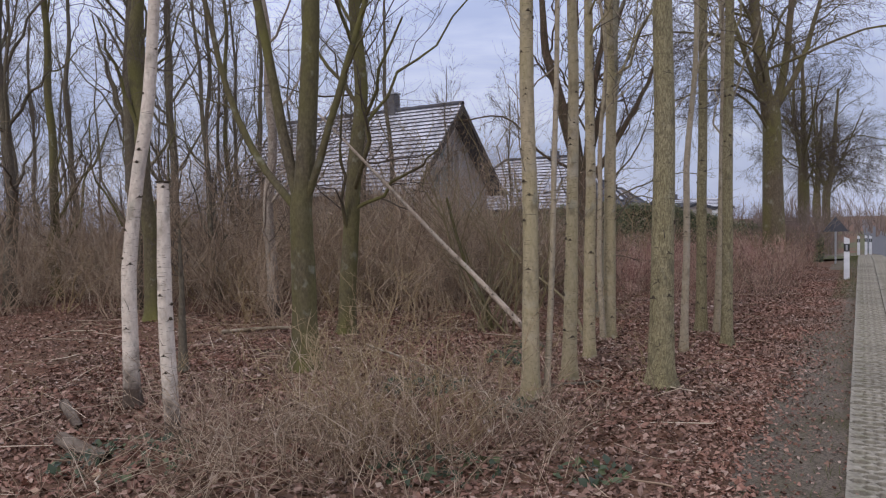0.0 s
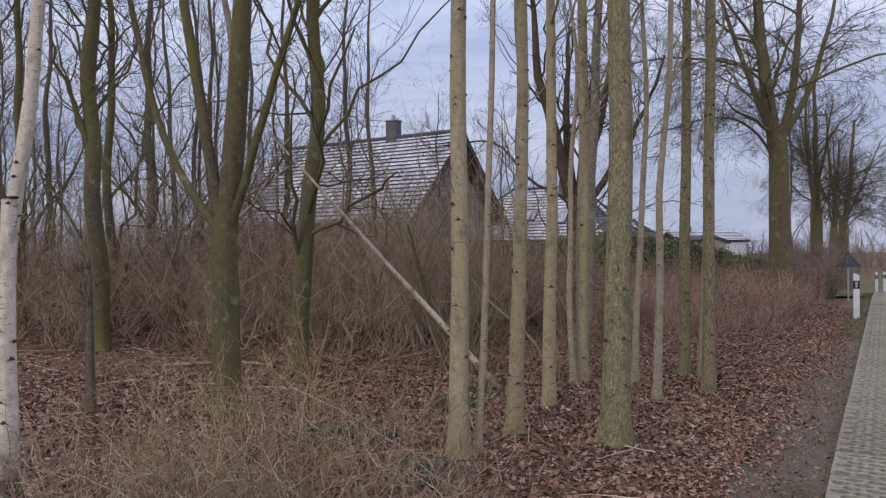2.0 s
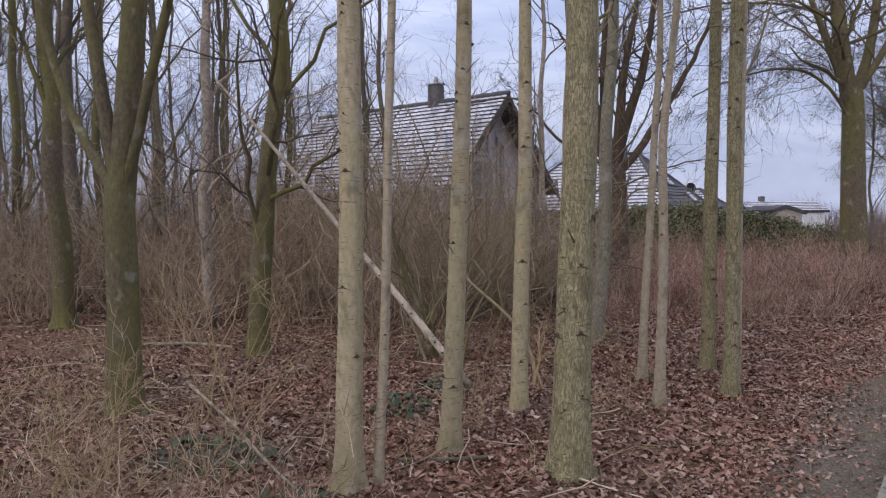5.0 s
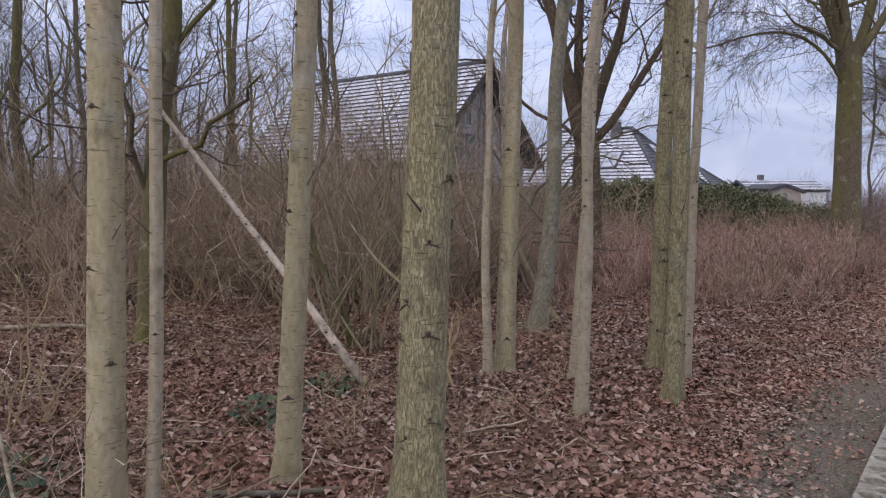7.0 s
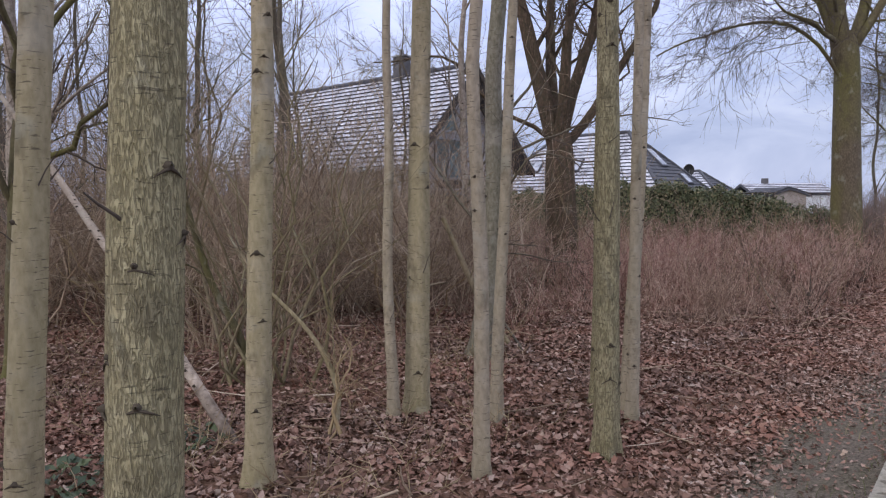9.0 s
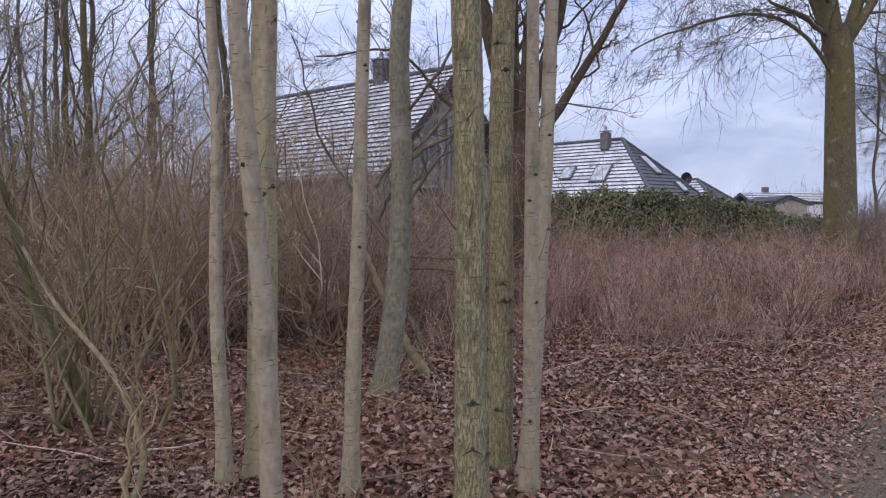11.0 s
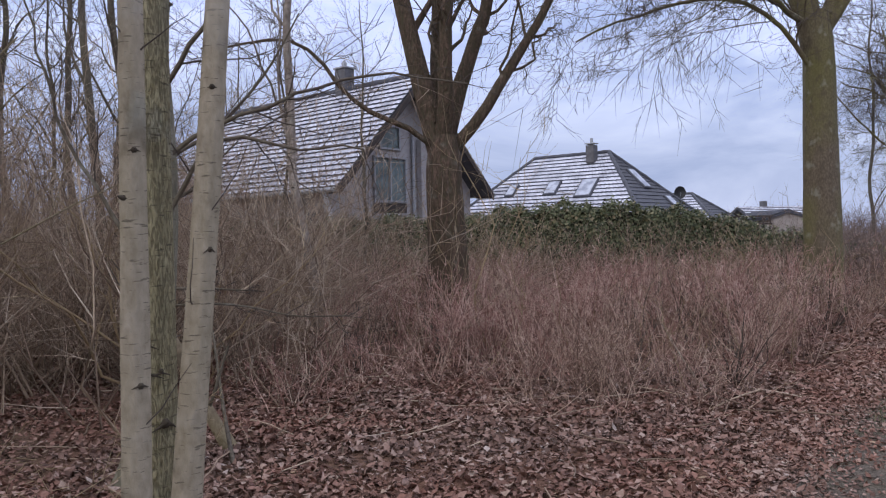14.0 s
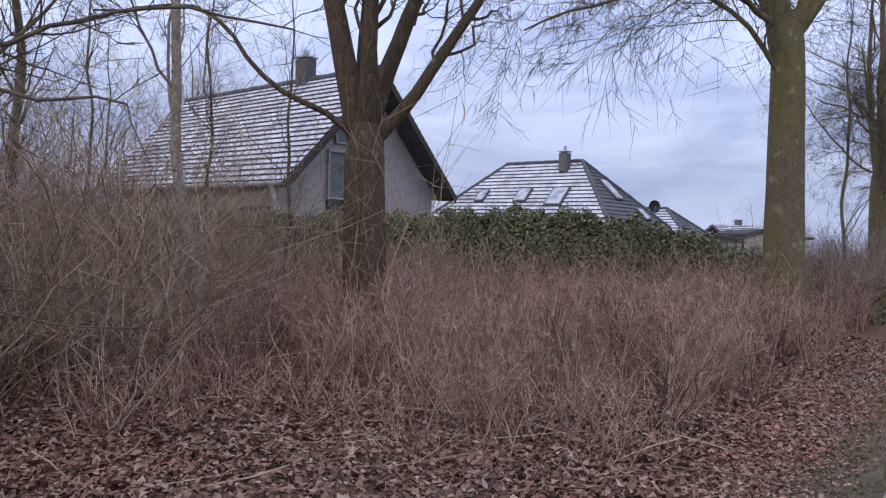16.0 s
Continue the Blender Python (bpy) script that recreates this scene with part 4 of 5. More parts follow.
hazels = [bush("shrub", x_, y_, c_, h_, sp_, r_, m_, l_, sd_, 0.16, 5, 4, 0.42, 0.075, HAZEL) for x_, y_, c_, h_, sp_, r_, m_, l_, sd_ in (
    (-0.9, 14.2, 11, 2.4, 0.55, 0.016, M_GREYTWIG, "many-stemmed crooked bare hazel in the undergrowth", 301),
    (1.5, 14.6, 9, 1.9, 0.7, 0.013, M_TAN, "spreading bare shrub with crooked tan stems", 302),
    (-3.2, 13.6, 10, 2.9, 0.45, 0.020, M_GREYTWIG, "tall bare hazel with arching stems", 303),
    (0.5, 16.2, 12, 2.2, 0.6, 0.014, M_GREYTWIG, "tangled bare bush in the undergrowth", 304))]
rng = np.random.default_rng(305)
for i in range(38):
    y_ = float(rng.uniform(13.2, 19.5)) if i < 27 else float(rng.uniform(10.2, 13.5))
    x_ = float(rng.uniform(-8.5, 2.0 - 0.1 * (y_ - 13))) if i < 27 else float(rng.uniform(-9, -3.2))
    sc_ = float(rng.uniform(0.65, 1.1)) * (1.0 if i < 27 else 0.7)
    copy_thing(hazels[i % 4], pose(x_, y_, G(x_, y_), 0, 0, float(rng.uniform(0, 360))) @ Matrix.Scale(sc_, 4))


def leaning_stem(base, pts, r, mat, label, seed, kids=4):
    """One thick crooked stem leaning out over the litter, with side shoots."""
    rng = np.random.default_rng(seed)
    e = thing("leaning_stem", (*base[:2], G(*base[:2])), label, "shrub")
    ln = line([(0, 0, -0.05)] + list(pts), 18)
    R = r * np.linspace(1, 0.4, 18)
    trunk_mesh(rng, ln, R, 10, mat, e, "stem", 0.08)
    A, RA = offshoots(rng, ln[None], R[None], kids, 0.28, 0.8, 7, 0.15, 0.15, 0.25, 0.42)
    for a_, r_ in zip(A, RA):
        tubes("side_shoot", [(a_[None], r_[None], 5)], mat, e)
    tagged(tubes("twigwork", [(*offshoots(rng, A, RA, 4, 0.45, 0.8, 5, 0.1, 0.15, 0.2, 0.55), 3)], M_TWIG, e, "fine bare twigs"), kind="stuff")
    return e


leaning_stem((0.72, 11.12, -0.20), [(-0.07, -0.07, 0.40), (-0.33, -0.08, 0.85), (-0.49, -0.08, 1.38), (-0.65, -0.06, 2.03)], 0.045, M_MOSSY, "thick stem leaning out of the hazel bush", 311, 6)
leaning_stem((1.84, 9.65, -0.22), [(0.02, 0.25, 0.19), (-0.10, 0.30, 0.48), (-0.28, 0.38, 0.69), (-0.67, 0.49, 1.00), (-0.93, 0.58, 1.34)], 0.022, M_OLIVE, "crooked olive-brown stem growing out of the litter", 312, 5)
leaning_stem((2.92, 12.93), [(-0.16, 0.05, 0.16), (-0.30, 0.05, 0.38), (-0.41, 0.05, 0.64), (-0.53, 0.05, 0.90), (-0.75, 0.1, 1.4)], 0.05, M_OLIVE, "half-dead mossy stem leaning over the leaves", 313, 3)
leaning_stem((2.96, 12.90), [(-0.2, 0.1, 0.12), (-0.36, 0.15, 0.36), (-0.5, 0.2, 0.7)], 0.03, M_OLIVE, "thin dead stem leaning beside a thicker one", 314, 3)
bush("shrub", -2.6, 11.6, 14, 1.6, 0.35, 0.010, M_GREYTWIG, "bare bush among the trunks", 68, 0.25, 5, 3)
bush("shrub", 4.55, 17.2, 7, 2.5, 0.22, 0.011, M_TAN, "taller bare sapling in the thicket", 69, 0.1, 5, 3)
cen = scatter(rng, 60, lambda x, y: sn(x, y)[1] > 1.3, -2.4, 0.9, 3.6, 6.2)
pts, f, dr = clumps(rng, cen, 7, 0.06)
brush("dry_stems", rng, pts, 0.5, 0.9, 0.0028, M_GREYTWIG, "dry grey-brown herb stems bent over the litter", 3, 6, "dry stems", 1, 0.5, "stuff", f, dr)
cen = scatter(rng, 90, lambda x, y: (sn(x, y)[1] > 1.6), -4, 3, 6.5, 13)
pts, f, dr = clumps(rng, cen, 4, 0.05)
brush("litter_sprigs", rng, pts, 0.4, 0.8, 0.0026, M_TAN, "thin dry sprigs rising from the litter", 3, 5, "dry stems", 1, 0.5, "stuff", f, dr)


# ---- houses ----
def frame_at(x, y, z, e1, e2):
    """A pose whose x axis is e1, y axis e2 (plan directions)."""
    m = Matrix(((e1[0], e2[0], 0, x), (e1[1], e2[1], 0, y), (0, 0, 1, z), (0, 0, 0, 1)))
    return m


E1, E2 = (0.5390, 0.8423), (-0.8423, 0.5390)


def slab(bm, quad, thick):
    """A flat slab under four corners, that deep along its normal."""
    p = [Vector(c) for c in quad]
    nrm = (p[1] - p[0]).cross(p[3] - p[0]).normalized()
    a = [bm.verts.new(c) for c in p]
    b = [bm.verts.new(c - nrm * thick) for c in p]
    bm.faces.new(a)
    bm.faces.new(b[::-1])
    for i in range(4):
        j = (i + 1) % 4
        bm.faces.new((a[j], a[i], b[i], b[j]))
    return bm


def roof_face(e, a, b, c, d, rows, name="roof", frost=True):
    """Tile courses on the slope a-b (eave) to d-c (ridge side): each course a stepped strip, frosted below, bare under the next one."""
    a, b, c, d = map(Vector, (a, b, c, d))
    nrm = (b - a).cross(d - a).normalized()
    base = bmesh.new()
    slab(base, [p - nrm * 0.02 for p in (a, b, c, d)], 0.14)
    top = part(name, base, M_SLATE, e)
    for i in range(rows):
        f0, f1 = i / rows, min(1.0, (i + 1.06) / rows)
        fm = (i + 0.74) / rows
        def at(f, u, lift):
            l, r = a.lerp(d, f), b.lerp(c, f)
            return l.lerp(r, u) + nrm * lift
        L = (b - a).length
        cols = max(3, int(L / 0.3))
        vs, fs, mi = [], [], []
        us = np.linspace(0, 1, cols * 2 + 1)
        for k_, u in enumerate(us):
            wv = 0.018 if k_ % 2 else 0.0
            vs += [at(f0, u, 0.0), at(f0, u, 0.045 + wv), at(fm, u, 0.022 + wv), at(f1, u, 0.008 + wv)]
        for k_ in range(len(us) - 1):
            p, q_ = 4 * k_, 4 * k_ + 4
            fs += [(p, q_, q_ + 1, p + 1), (p + 1, q_ + 1, q_ + 2, p + 2), (p + 2, q_ + 2, q_ + 3, p + 3)]
            mi += [1, 0, 1]
        ob = link_mesh("tile_course", vs, fs, [M_FROST if frost else M_SLATE, M_SLATE], top, mat_index=mi)
    return top


def window(e, m, w_, h_, cols=2, name="window", pane_mat=None):
    """A framed window standing in the plane of m (x across, z up), facing -y."""
    fr = part(name, bmesh.new(), M_ZINC, e)
    fr.data = fr.data.copy()
    bm = bmesh.new()
    t = 0.07
    for px, pz, sx, sz in ((0, t / 2, w_, t), (0, h_ - t / 2, w_, t), (-w_ / 2 + t / 2, h_ / 2, t, h_ - 2 * t), (w_ / 2 - t / 2, h_ / 2, t, h_ - 2 * t)):
        box(bm, m @ pose(px, -0.03, pz), (sx, 0.10, sz), 0.008)
    for i in range(1, cols):
        box(bm, m @ pose(-w_ / 2 + i * w_ / cols, -0.03, h_ / 2), (t * 0.8, 0.10, h_ - 2 * t), 0.008)
    bm.to_mesh(fr.data)
    bm.free()
    for i in range(cols):
        boxed("pane", m @ pose(-w_ / 2 + (i + 0.5) * w_ / cols, 0.0, h_ / 2), (w_ / cols - t, 0.012, h_ - 2 * t), pane_mat or M_GLASS, fr, "", 0)
    return fr


def gable_house():
    x0, y0 = -1.01, 28.85
    g = G(0, 30)
    e = thing("house", (x0, y0, g), "grey rendered house with a steep frost-dusted tiled roof", "house")
    m = frame_at(0, 0, 0, E1, E2)
    e.matrix_basis = frame_at(x0, y0, g, E1, E2)
    W, L, EV, RD = 7.42, 11.1, 2.55 - g, 6.28 - g
    ov = 0.35
    # walls: front gable (towards -y of the house frame), back, two long sides
    def gable(yy, name):
        bm = bmesh.new()
        i = 0.35
        prof = [(i, 0), (W - i, 0), (W - i, EV + 0.2), (W / 2, RD - 0.2), (i, EV + 0.2)]
        a = [bm.verts.new((px, yy, pz)) for px, pz in prof]
        b = [bm.verts.new((px, yy + 0.3, pz)) for px, pz in prof]
        bm.faces.new(a)
        bm.faces.new(b[::-1])
        for k_ in range(5):
            j = (k_ + 1) % 5
            bm.faces.new((a[j], a[k_], b[k_], b[j]))
        return part(name, bm, M_WALL, e)
    gable(0.8, "gable_wall")
    gable(L - 0.7, "gable_wall")
    boxed("side_wall", pose(0.5, L / 2 + 0.1, EV / 2), (0.3, L - 2.0, EV), M_BRICKW, e, "brown brick side wall")
    boxed("side_wall", pose(W - 0.5, L / 2 + 0.1, EV / 2), (0.3, L - 2.0, EV), M_WALL, e)
    roof_face(e, (0, L, EV), (0, 0, EV), (W / 2, 0, RD), (W / 2, L, RD), 21)
    roof_face(e, (W, 0, EV), (W, L, EV), (W / 2, L, RD), (W / 2, 0, RD), 21)
    # ridge tiles, barge boards, gutter, downpipe
    tubes("ridge_tiles", [(np.array([line([(W / 2, -0.02, RD + 0.02), (W / 2, L + 0.02, RD + 0.02)], 26)]), np.full((1, 26), 0.11) + 0.02 * (np.arange(26) % 2), 10)], M_SLATE, e)
    for sx, ex in ((0, W / 2), (W, W / 2)):
        bm = bmesh.new()
        slab(bm, [(sx, -0.03, EV - 0.02), (ex, -0.03, RD - 0.02), (ex, -0.03, RD - 0.30), (sx, -0.03, EV - 0.26)], 0.04)
        part("barge_board", bm, M_DWOOD, e)
        bm = bmesh.new()
        slab(bm, [(sx, 0.0, EV - 0.17), (ex, 0.0, RD - 0.19), (ex, 0.8, RD - 0.19), (sx, 0.8, EV - 0.17)], 0.03)
        part("soffit", bm, M_DWOOD, e)
    for sx in (-0.06, W + 0.06):
        tubes("gutter", [(np.array([line([(sx, 0.0, EV - 0.08), (sx, L, EV - 0.08)], 4)]), np.full((1, 4), 0.07), 10)], M_ZINC, e)
    tubes("downpipe", [(np.array([line([(-0.05, 0.55, EV - 0.12), (0.0, 0.6, EV - 0.3), (0.24, 0.65, EV - 0.55), (0.26, 0.65, EV - 0.8), (0.26, 0.65, 0)], 20)]), np.full((1, 20), 0.065), 8)], M_WHITE, e, "bent white downpipe")
    ch = boxed("chimney", pose(W / 2, 3.75, RD + 0.15), (0.46, 0.55, 1.2), M_CHIM, e, "dark slate-clad chimney", 0.02)
    boxed("chimney_cap", pose(W / 2, 3.75, RD + 0.80), (0.54, 0.63, 0.06), M_ZINC, ch, "", 0.01)
    tubes("flue", [(np.array([line([(W / 2, 3.75, RD + 0.8), (W / 2, 3.75, RD + 1.08)], 4)]), np.array([[0.09, 0.09, 0.11, 0.05]]), 10)], M_ZINC, ch)
    wm = pose(0, 0.78, 0)
    window(e, wm @ pose(2.9, 0, 0.85), 1.5, 1.25, 2, "window", M_CURTAIN)
    window(e, wm @ pose(2.9, 0, 2.45), 1.5, 1.5, 2, "window", M_CURTAIN)
    window(e, wm @ pose(2.9, 0, 4.15), 0.95, 0.8, 1, "window", M_CURTAIN)
    boxed("spandrel_panel", wm @ pose(2.9, -0.02, 2.27), (1.5, 0.05, 0.3), M_DWOOD, e, "", 0.01)
    window(e, wm @ pose(5.4, 0, 0.85), 1.2, 1.2, 2)
    tubes("downpipe", [(np.array([line([(3.95, 0.71, EV + 2.1), (3.95, 0.71, 0)], 6)]), np.full((1, 6), 0.06), 8)], M_ZINC, e)
    boxed("gable_post", pose(4.3, 0.66, 2.3), (0.22, 0.22, 4.6), M_WALL, e, "", 0.02)
    boxed("side_window", pose(0.33, 1.9, 1.8), (0.06, 1.6, 0.7), M_GLASS, e, "", 0.01)
    return e


gable_house()


def hip_house(name, corner, e1, e2, W, L, EV, RD, rows, label, wall=None, chimney=True, frost=True):
    """A hipped roof over low walls. x runs along e1 (depth), y along e2 (ridge)."""
    g = G(*corner)
    e = thing(name, (*corner, g), label, "house")
    e.matrix_basis = frame_at(corner[0], corner[1], g, e1, e2)
    EV, RD = EV - g, RD - g
    hw = W / 2
    c = [(0, 0, EV), (W, 0, EV), (W, L, EV), (0, L, EV)]
    r0, r1 = (hw, hw, RD), (hw, L - hw, RD)
    roof_face(e, c[3], c[0], r0, r1, rows, "roof", frost)
    roof_face(e, c[1], c[2], r1, r0, rows)
    roof_face(e, c[0], c[1], tuple(Vector(r0) + Vector((0.02, 0, 0))), r0, rows, "roof", False)
    roof_face(e, c[2], c[3], tuple(Vector(r1) - Vector((0.02, 0, 0))), r1, rows)
    for a, b in ((c[0], r0), (c[1], r0), (c[2], r1), (c[3], r1), (r0, r1)):
        ln = line([tuple(Vector(a) + Vector((0, 0, 0.05))), tuple(Vector(b) + Vector((0, 0, 0.06)))], 16)
        tubes("hip_tiles", [(np.array([ln]), np.full((1, 16), 0.09) + 0.015 * (np.arange(16) % 2), 8)], M_SLATE, e)
    i = 0.45
    for px, py, sx, sy in ((W / 2, i, W - 2 * i, 0.3), (W / 2, L - i, W - 2 * i, 0.3), (i, L / 2, 0.3, L - 2 * i - 0.3), (W - i, L / 2, 0.3, L - 2 * i - 0.3)):
        boxed("wall", pose(px, py, EV / 2), (sx, sy, EV), wall or M_BRICKR, e)
    if chimney:
        ch = boxed("chimney", pose(hw - 0.5, hw + 0.7, RD - 0.05), (0.42, 0.46, 0.9), M_CHIM, e, "dark chimney with a light cap", 0.02)
        boxed("chimney_cap", pose(hw - 0.5, hw + 0.7, RD + 0.48), (0.5, 0.54, 0.05), M_ZINC, ch, "", 0.01)
        tubes("flue", [(np.array([line([(hw - 0.5, hw + 0.7, RD + 0.5), (hw - 0.5, hw + 0.7, RD + 0.75)], 4)]), np.full((1, 4), 0.08), 8)], M_ZINC, ch)
    return e, EV, RD


def skylight(e, W, EV, RD, face, along, up, w_=0.8, l_=1.2):
    """A roof window on the slope: face 0 along the ridge (x small), face 1 the hip end (y small)."""
    slope = math.atan2(RD - EV, W / 2)
    t = up * (W / 2)
    z = EV + up * (RD - EV)
    if face == 0:
        m = pose(t, along, z) @ pose(0, 0, 0, 0, -math.degrees(slope), 0) @ pose(0, 0, 0.08)
        size, inner = (l_, w_, 0.12), (l_ - 0.16, w_ - 0.16, 0.03)
    else:
        m = pose(along, t, z) @ pose(0, 0, 0, math.degrees(slope), 0, 0) @ pose(0, 0, 0.08)
        size, inner = (w_, l_, 0.12), (w_ - 0.16, l_ - 0.16, 0.03)
    fr = boxed("roof_window", m, size, M_SLATE, e, "", 0.02)
    boxed("pane", m @ pose(0, 0, 0.065), inner, M_SKYGLASS, fr, "", 0)


k = Mat("frosted_roof_window", 0.35, 0.5)
M_SKYGLASS = k.colour(k.mix(k.ramp(k.noise(3, 3), (0.4, 0.0), (0.6, 1.0)), (0.24, 0.26, 0.32), (0.46, 0.49, 0.56))).m

RUN = 3.3
R0 = np.array((8.0, 46.5))
corner = R0 + RUN * (-np.array(E1) - np.array(E2))
h2, ev2, rd2 = hip_house("house", tuple(corner), E1, E2, 2 * RUN, 4.43 + 2 * RUN, 1.75, 5.0, 17, "brick house with a frost-dusted hipped tile roof and roof windows")
skylight(h2, 2 * RUN, ev2, rd2, 0, 3.5, 0.42, 0.95, 1.3)
skylight(h2, 2 * RUN, ev2, rd2, 0, 5.5, 0.45, 0.75, 1.0)
skylight(h2, 2 * RUN, ev2, rd2, 0, 8.0, 0.45, 0.6, 0.9)
skylight(h2, 2 * RUN, ev2, rd2, 1, 3.4, 0.55, 0.75, 1.4)
skylight(h2, 2 * RUN, ev2, rd2, 1, 4.6, 0.2, 0.7, 0.8)
hip_house("outbuilding", (14.9, 55.5), E1, E2, 4.6, 6.5, 1.5, 3.3, 10, "low annex with a small hipped tile roof", M_WALL, False)

# satellite dish on the end of the annex
e = thing("satellite_dish", (13.2, 57.1, G(13.2, 57.1)), "dark round satellite dish on a tall mast beside the roof", "dish")
top = 3.35 - G(13.2, 57.1)
tubes("mast", [(np.array([line([(0, 0.1, 0), (0, 0.1, top)], 6)]), np.full((1, 6), 0.035), 8)], M_ZINC, e)
bm = bmesh.new()
rings = [[bm.verts.new((r_ * math.cos(a_), -0.9 * r_ * r_ + 0.05, top + r_ * 1.15 * math.sin(a_))) for a_ in np.arange(18) * math.pi / 9] for r_ in (0.06, 0.2, 0.36)]
bm.faces.new(rings[0])
for ra_, rb_ in zip(rings[:-1], rings[1:]):
    for t_ in range(18):
        bm.faces.new((ra_[t_], rb_[t_], rb_[(t_ + 1) % 18], ra_[(t_ + 1) % 18]))
part("reflector", bm, M_BLACK, e, "dark grey reflector")
tubes("feed_arm", [(np.array([line([(0, 0, top - 0.3), (0, -0.4, top)], 4)]), np.full((1, 4), 0.015), 6)], M_ZINC, e)


def low_house(name, at, width, depth, eave, ridge, label, wall, roof, along, rz=0.0):
    """A small pitched house: heights above datum, ridge along x (along) or towards the path."""
    g = G(*at)
    e = thing(name, (*at, g), label, "house", rz=rz)
    ev, rd, hw, hd, ov = eave - g, ridge - g, width / 2, depth / 2, 0.3
    for px, py, sx, sy in ((0, -hd, width, 0.25), (0, hd, width, 0.25), (-hw + 0.125, 0, 0.25, depth - 0.25), (hw - 0.125, 0, 0.25, depth - 0.25)):
        boxed("wall", pose(px, py, ev / 2), (sx, sy, ev), wall, e)
    hx_, hy_ = hw + ov, hd + ov
    drop = 0.12
    if along:
        ends = [(-hx_, 0, rd), (hx_, 0, rd)]
        quads_ = [[(-hx_, -hy_, ev - drop), (hx_, -hy_, ev - drop), ends[1], ends[0]], [(hx_, hy_, ev - drop), (-hx_, hy_, ev - drop), ends[0], ends[1]]]
    else:
        ends = [(0, -hy_, rd), (0, hy_, rd)]
        quads_ = [[(-hx_, hy_, ev - drop), (-hx_, -hy_, ev - drop), ends[0], ends[1]], [(hx_, -hy_, ev - drop), (hx_, hy_, ev - drop), ends[1], ends[0]]]
        for yy in (-hd, hd):
            bm = bmesh.new()
            a = [bm.verts.new((px, yy - 0.12, pz)) for px, pz in ((-hw, ev), (hw, ev), (0, rd - 0.05))]
            b = [bm.verts.new((v_.co.x, yy + 0.12, v_.co.z)) for v_ in a]
            bm.faces.new(a)
            bm.faces.new(b[::-1])
            for t_ in range(3):
                u_ = (t_ + 1) % 3
                bm.faces.new((a[u_], a[t_], b[t_], b[u_]))
            part("gable", bm, wall, e)
    for q4 in quads_:
        roof_face(e, *q4, 6, "roof", roof)
    return e, ev, rd


M_BEIGE = plain("beige_render", (0.40, 0.35, 0.32), 0.9)
low_house("garage", (18.75, 57.3), 2.4, 3.6, 1.72, 2.08, "small beige garage with a low dark gable roof", M_BEIGE, False, False, 12.0)
wh, ev3, rd3 = low_house("house", (21.3, 64.2), 5.6, 4.0, 1.85, 2.5, "distant low white clapboard house with a grey roof", M_WHITE, True, True, 9.0)
for b_ in range(11):
    boxed("siding_board", pose(1.9, -2.14, ev3 - 0.18 - 0.19 * b_), (1.75, 0.03, 0.165), M_WHITE, wh, "", 0.006)
boxed("chimney", pose(-1.2, 0.0, rd3 + 0.1), (0.4, 0.4, 0.6), M_CHIM, wh, "", 0.02)
e = thing("pergola", (16.7, 53.4, G(16.7, 53.4)), "dark timber pergola beside the garage", "pergola", rz=8.0)
ht = 1.64 - G(16.7, 53.4)
for dx in (-1.0, 0.55, 0.95):
    boxed("post", pose(dx, 0, ht / 2), (0.11, 0.11, ht), M_DWOOD, e, "", 0.01)
boxed("beam", pose(0, 0, ht + 0.05), (2.3, 0.12, 0.10), M_DWOOD, e, "", 0.01)
boxed("rail", pose(0, -0.08, ht - 0.38), (2.1, 0.05, 0.10), M_DWOOD, e, "", 0.01)


# ---- hedge of evergreen leaves ----
def leaf_cloud(name, C, Nrm, size, mat, rng, label, cat, kind="stuff", curl=0.25):
    """Folded leaves at C (K,3) facing about Nrm, joined into one mesh."""
    K = len(C)
    Nn = Nrm / (np.linalg.norm(Nrm, axis=1, keepdims=True) + 1e-9)
    t = rng.normal(size=(K, 3))
    U = t - (t * Nn).sum(1, keepdims=True) * Nn
    U /= np.linalg.norm(U, axis=1, keepdims=True) + 1e-9
    V = np.cross(Nn, U)
    L = (size * rng.uniform(0.45, 1.4, K))[:, None]
    w = L * rng.uniform(0.22, 0.38, (K, 1))
    c1 = curl * rng.normal(size=(K, 1))
    c2 = curl * (0.6 + rng.normal(size=(K, 1)) * 0.8)
    pts = [C - U * L * 0.5 + Nn * L * c1 * 0.5, C - U * L * 0.02 + V * w + Nn * L * c2 * 0.4, C - U * L * 0.02 - V * w + Nn * L * c2 * 0.4,
           C + U * L * 0.5 + Nn * L * c1 * 0.6, C]
    Vt = np.stack(pts, 1).reshape(-1, 3)
    b = np.arange(K)[:, None] * 5
    F = np.concatenate([b + np.array(f) for f in ((0, 4, 1), (0, 2, 4), (1, 4, 3), (2, 3, 4))], 0)
    return tagged(link_mesh(name, Vt, F, mat), label, cat, kind=kind)


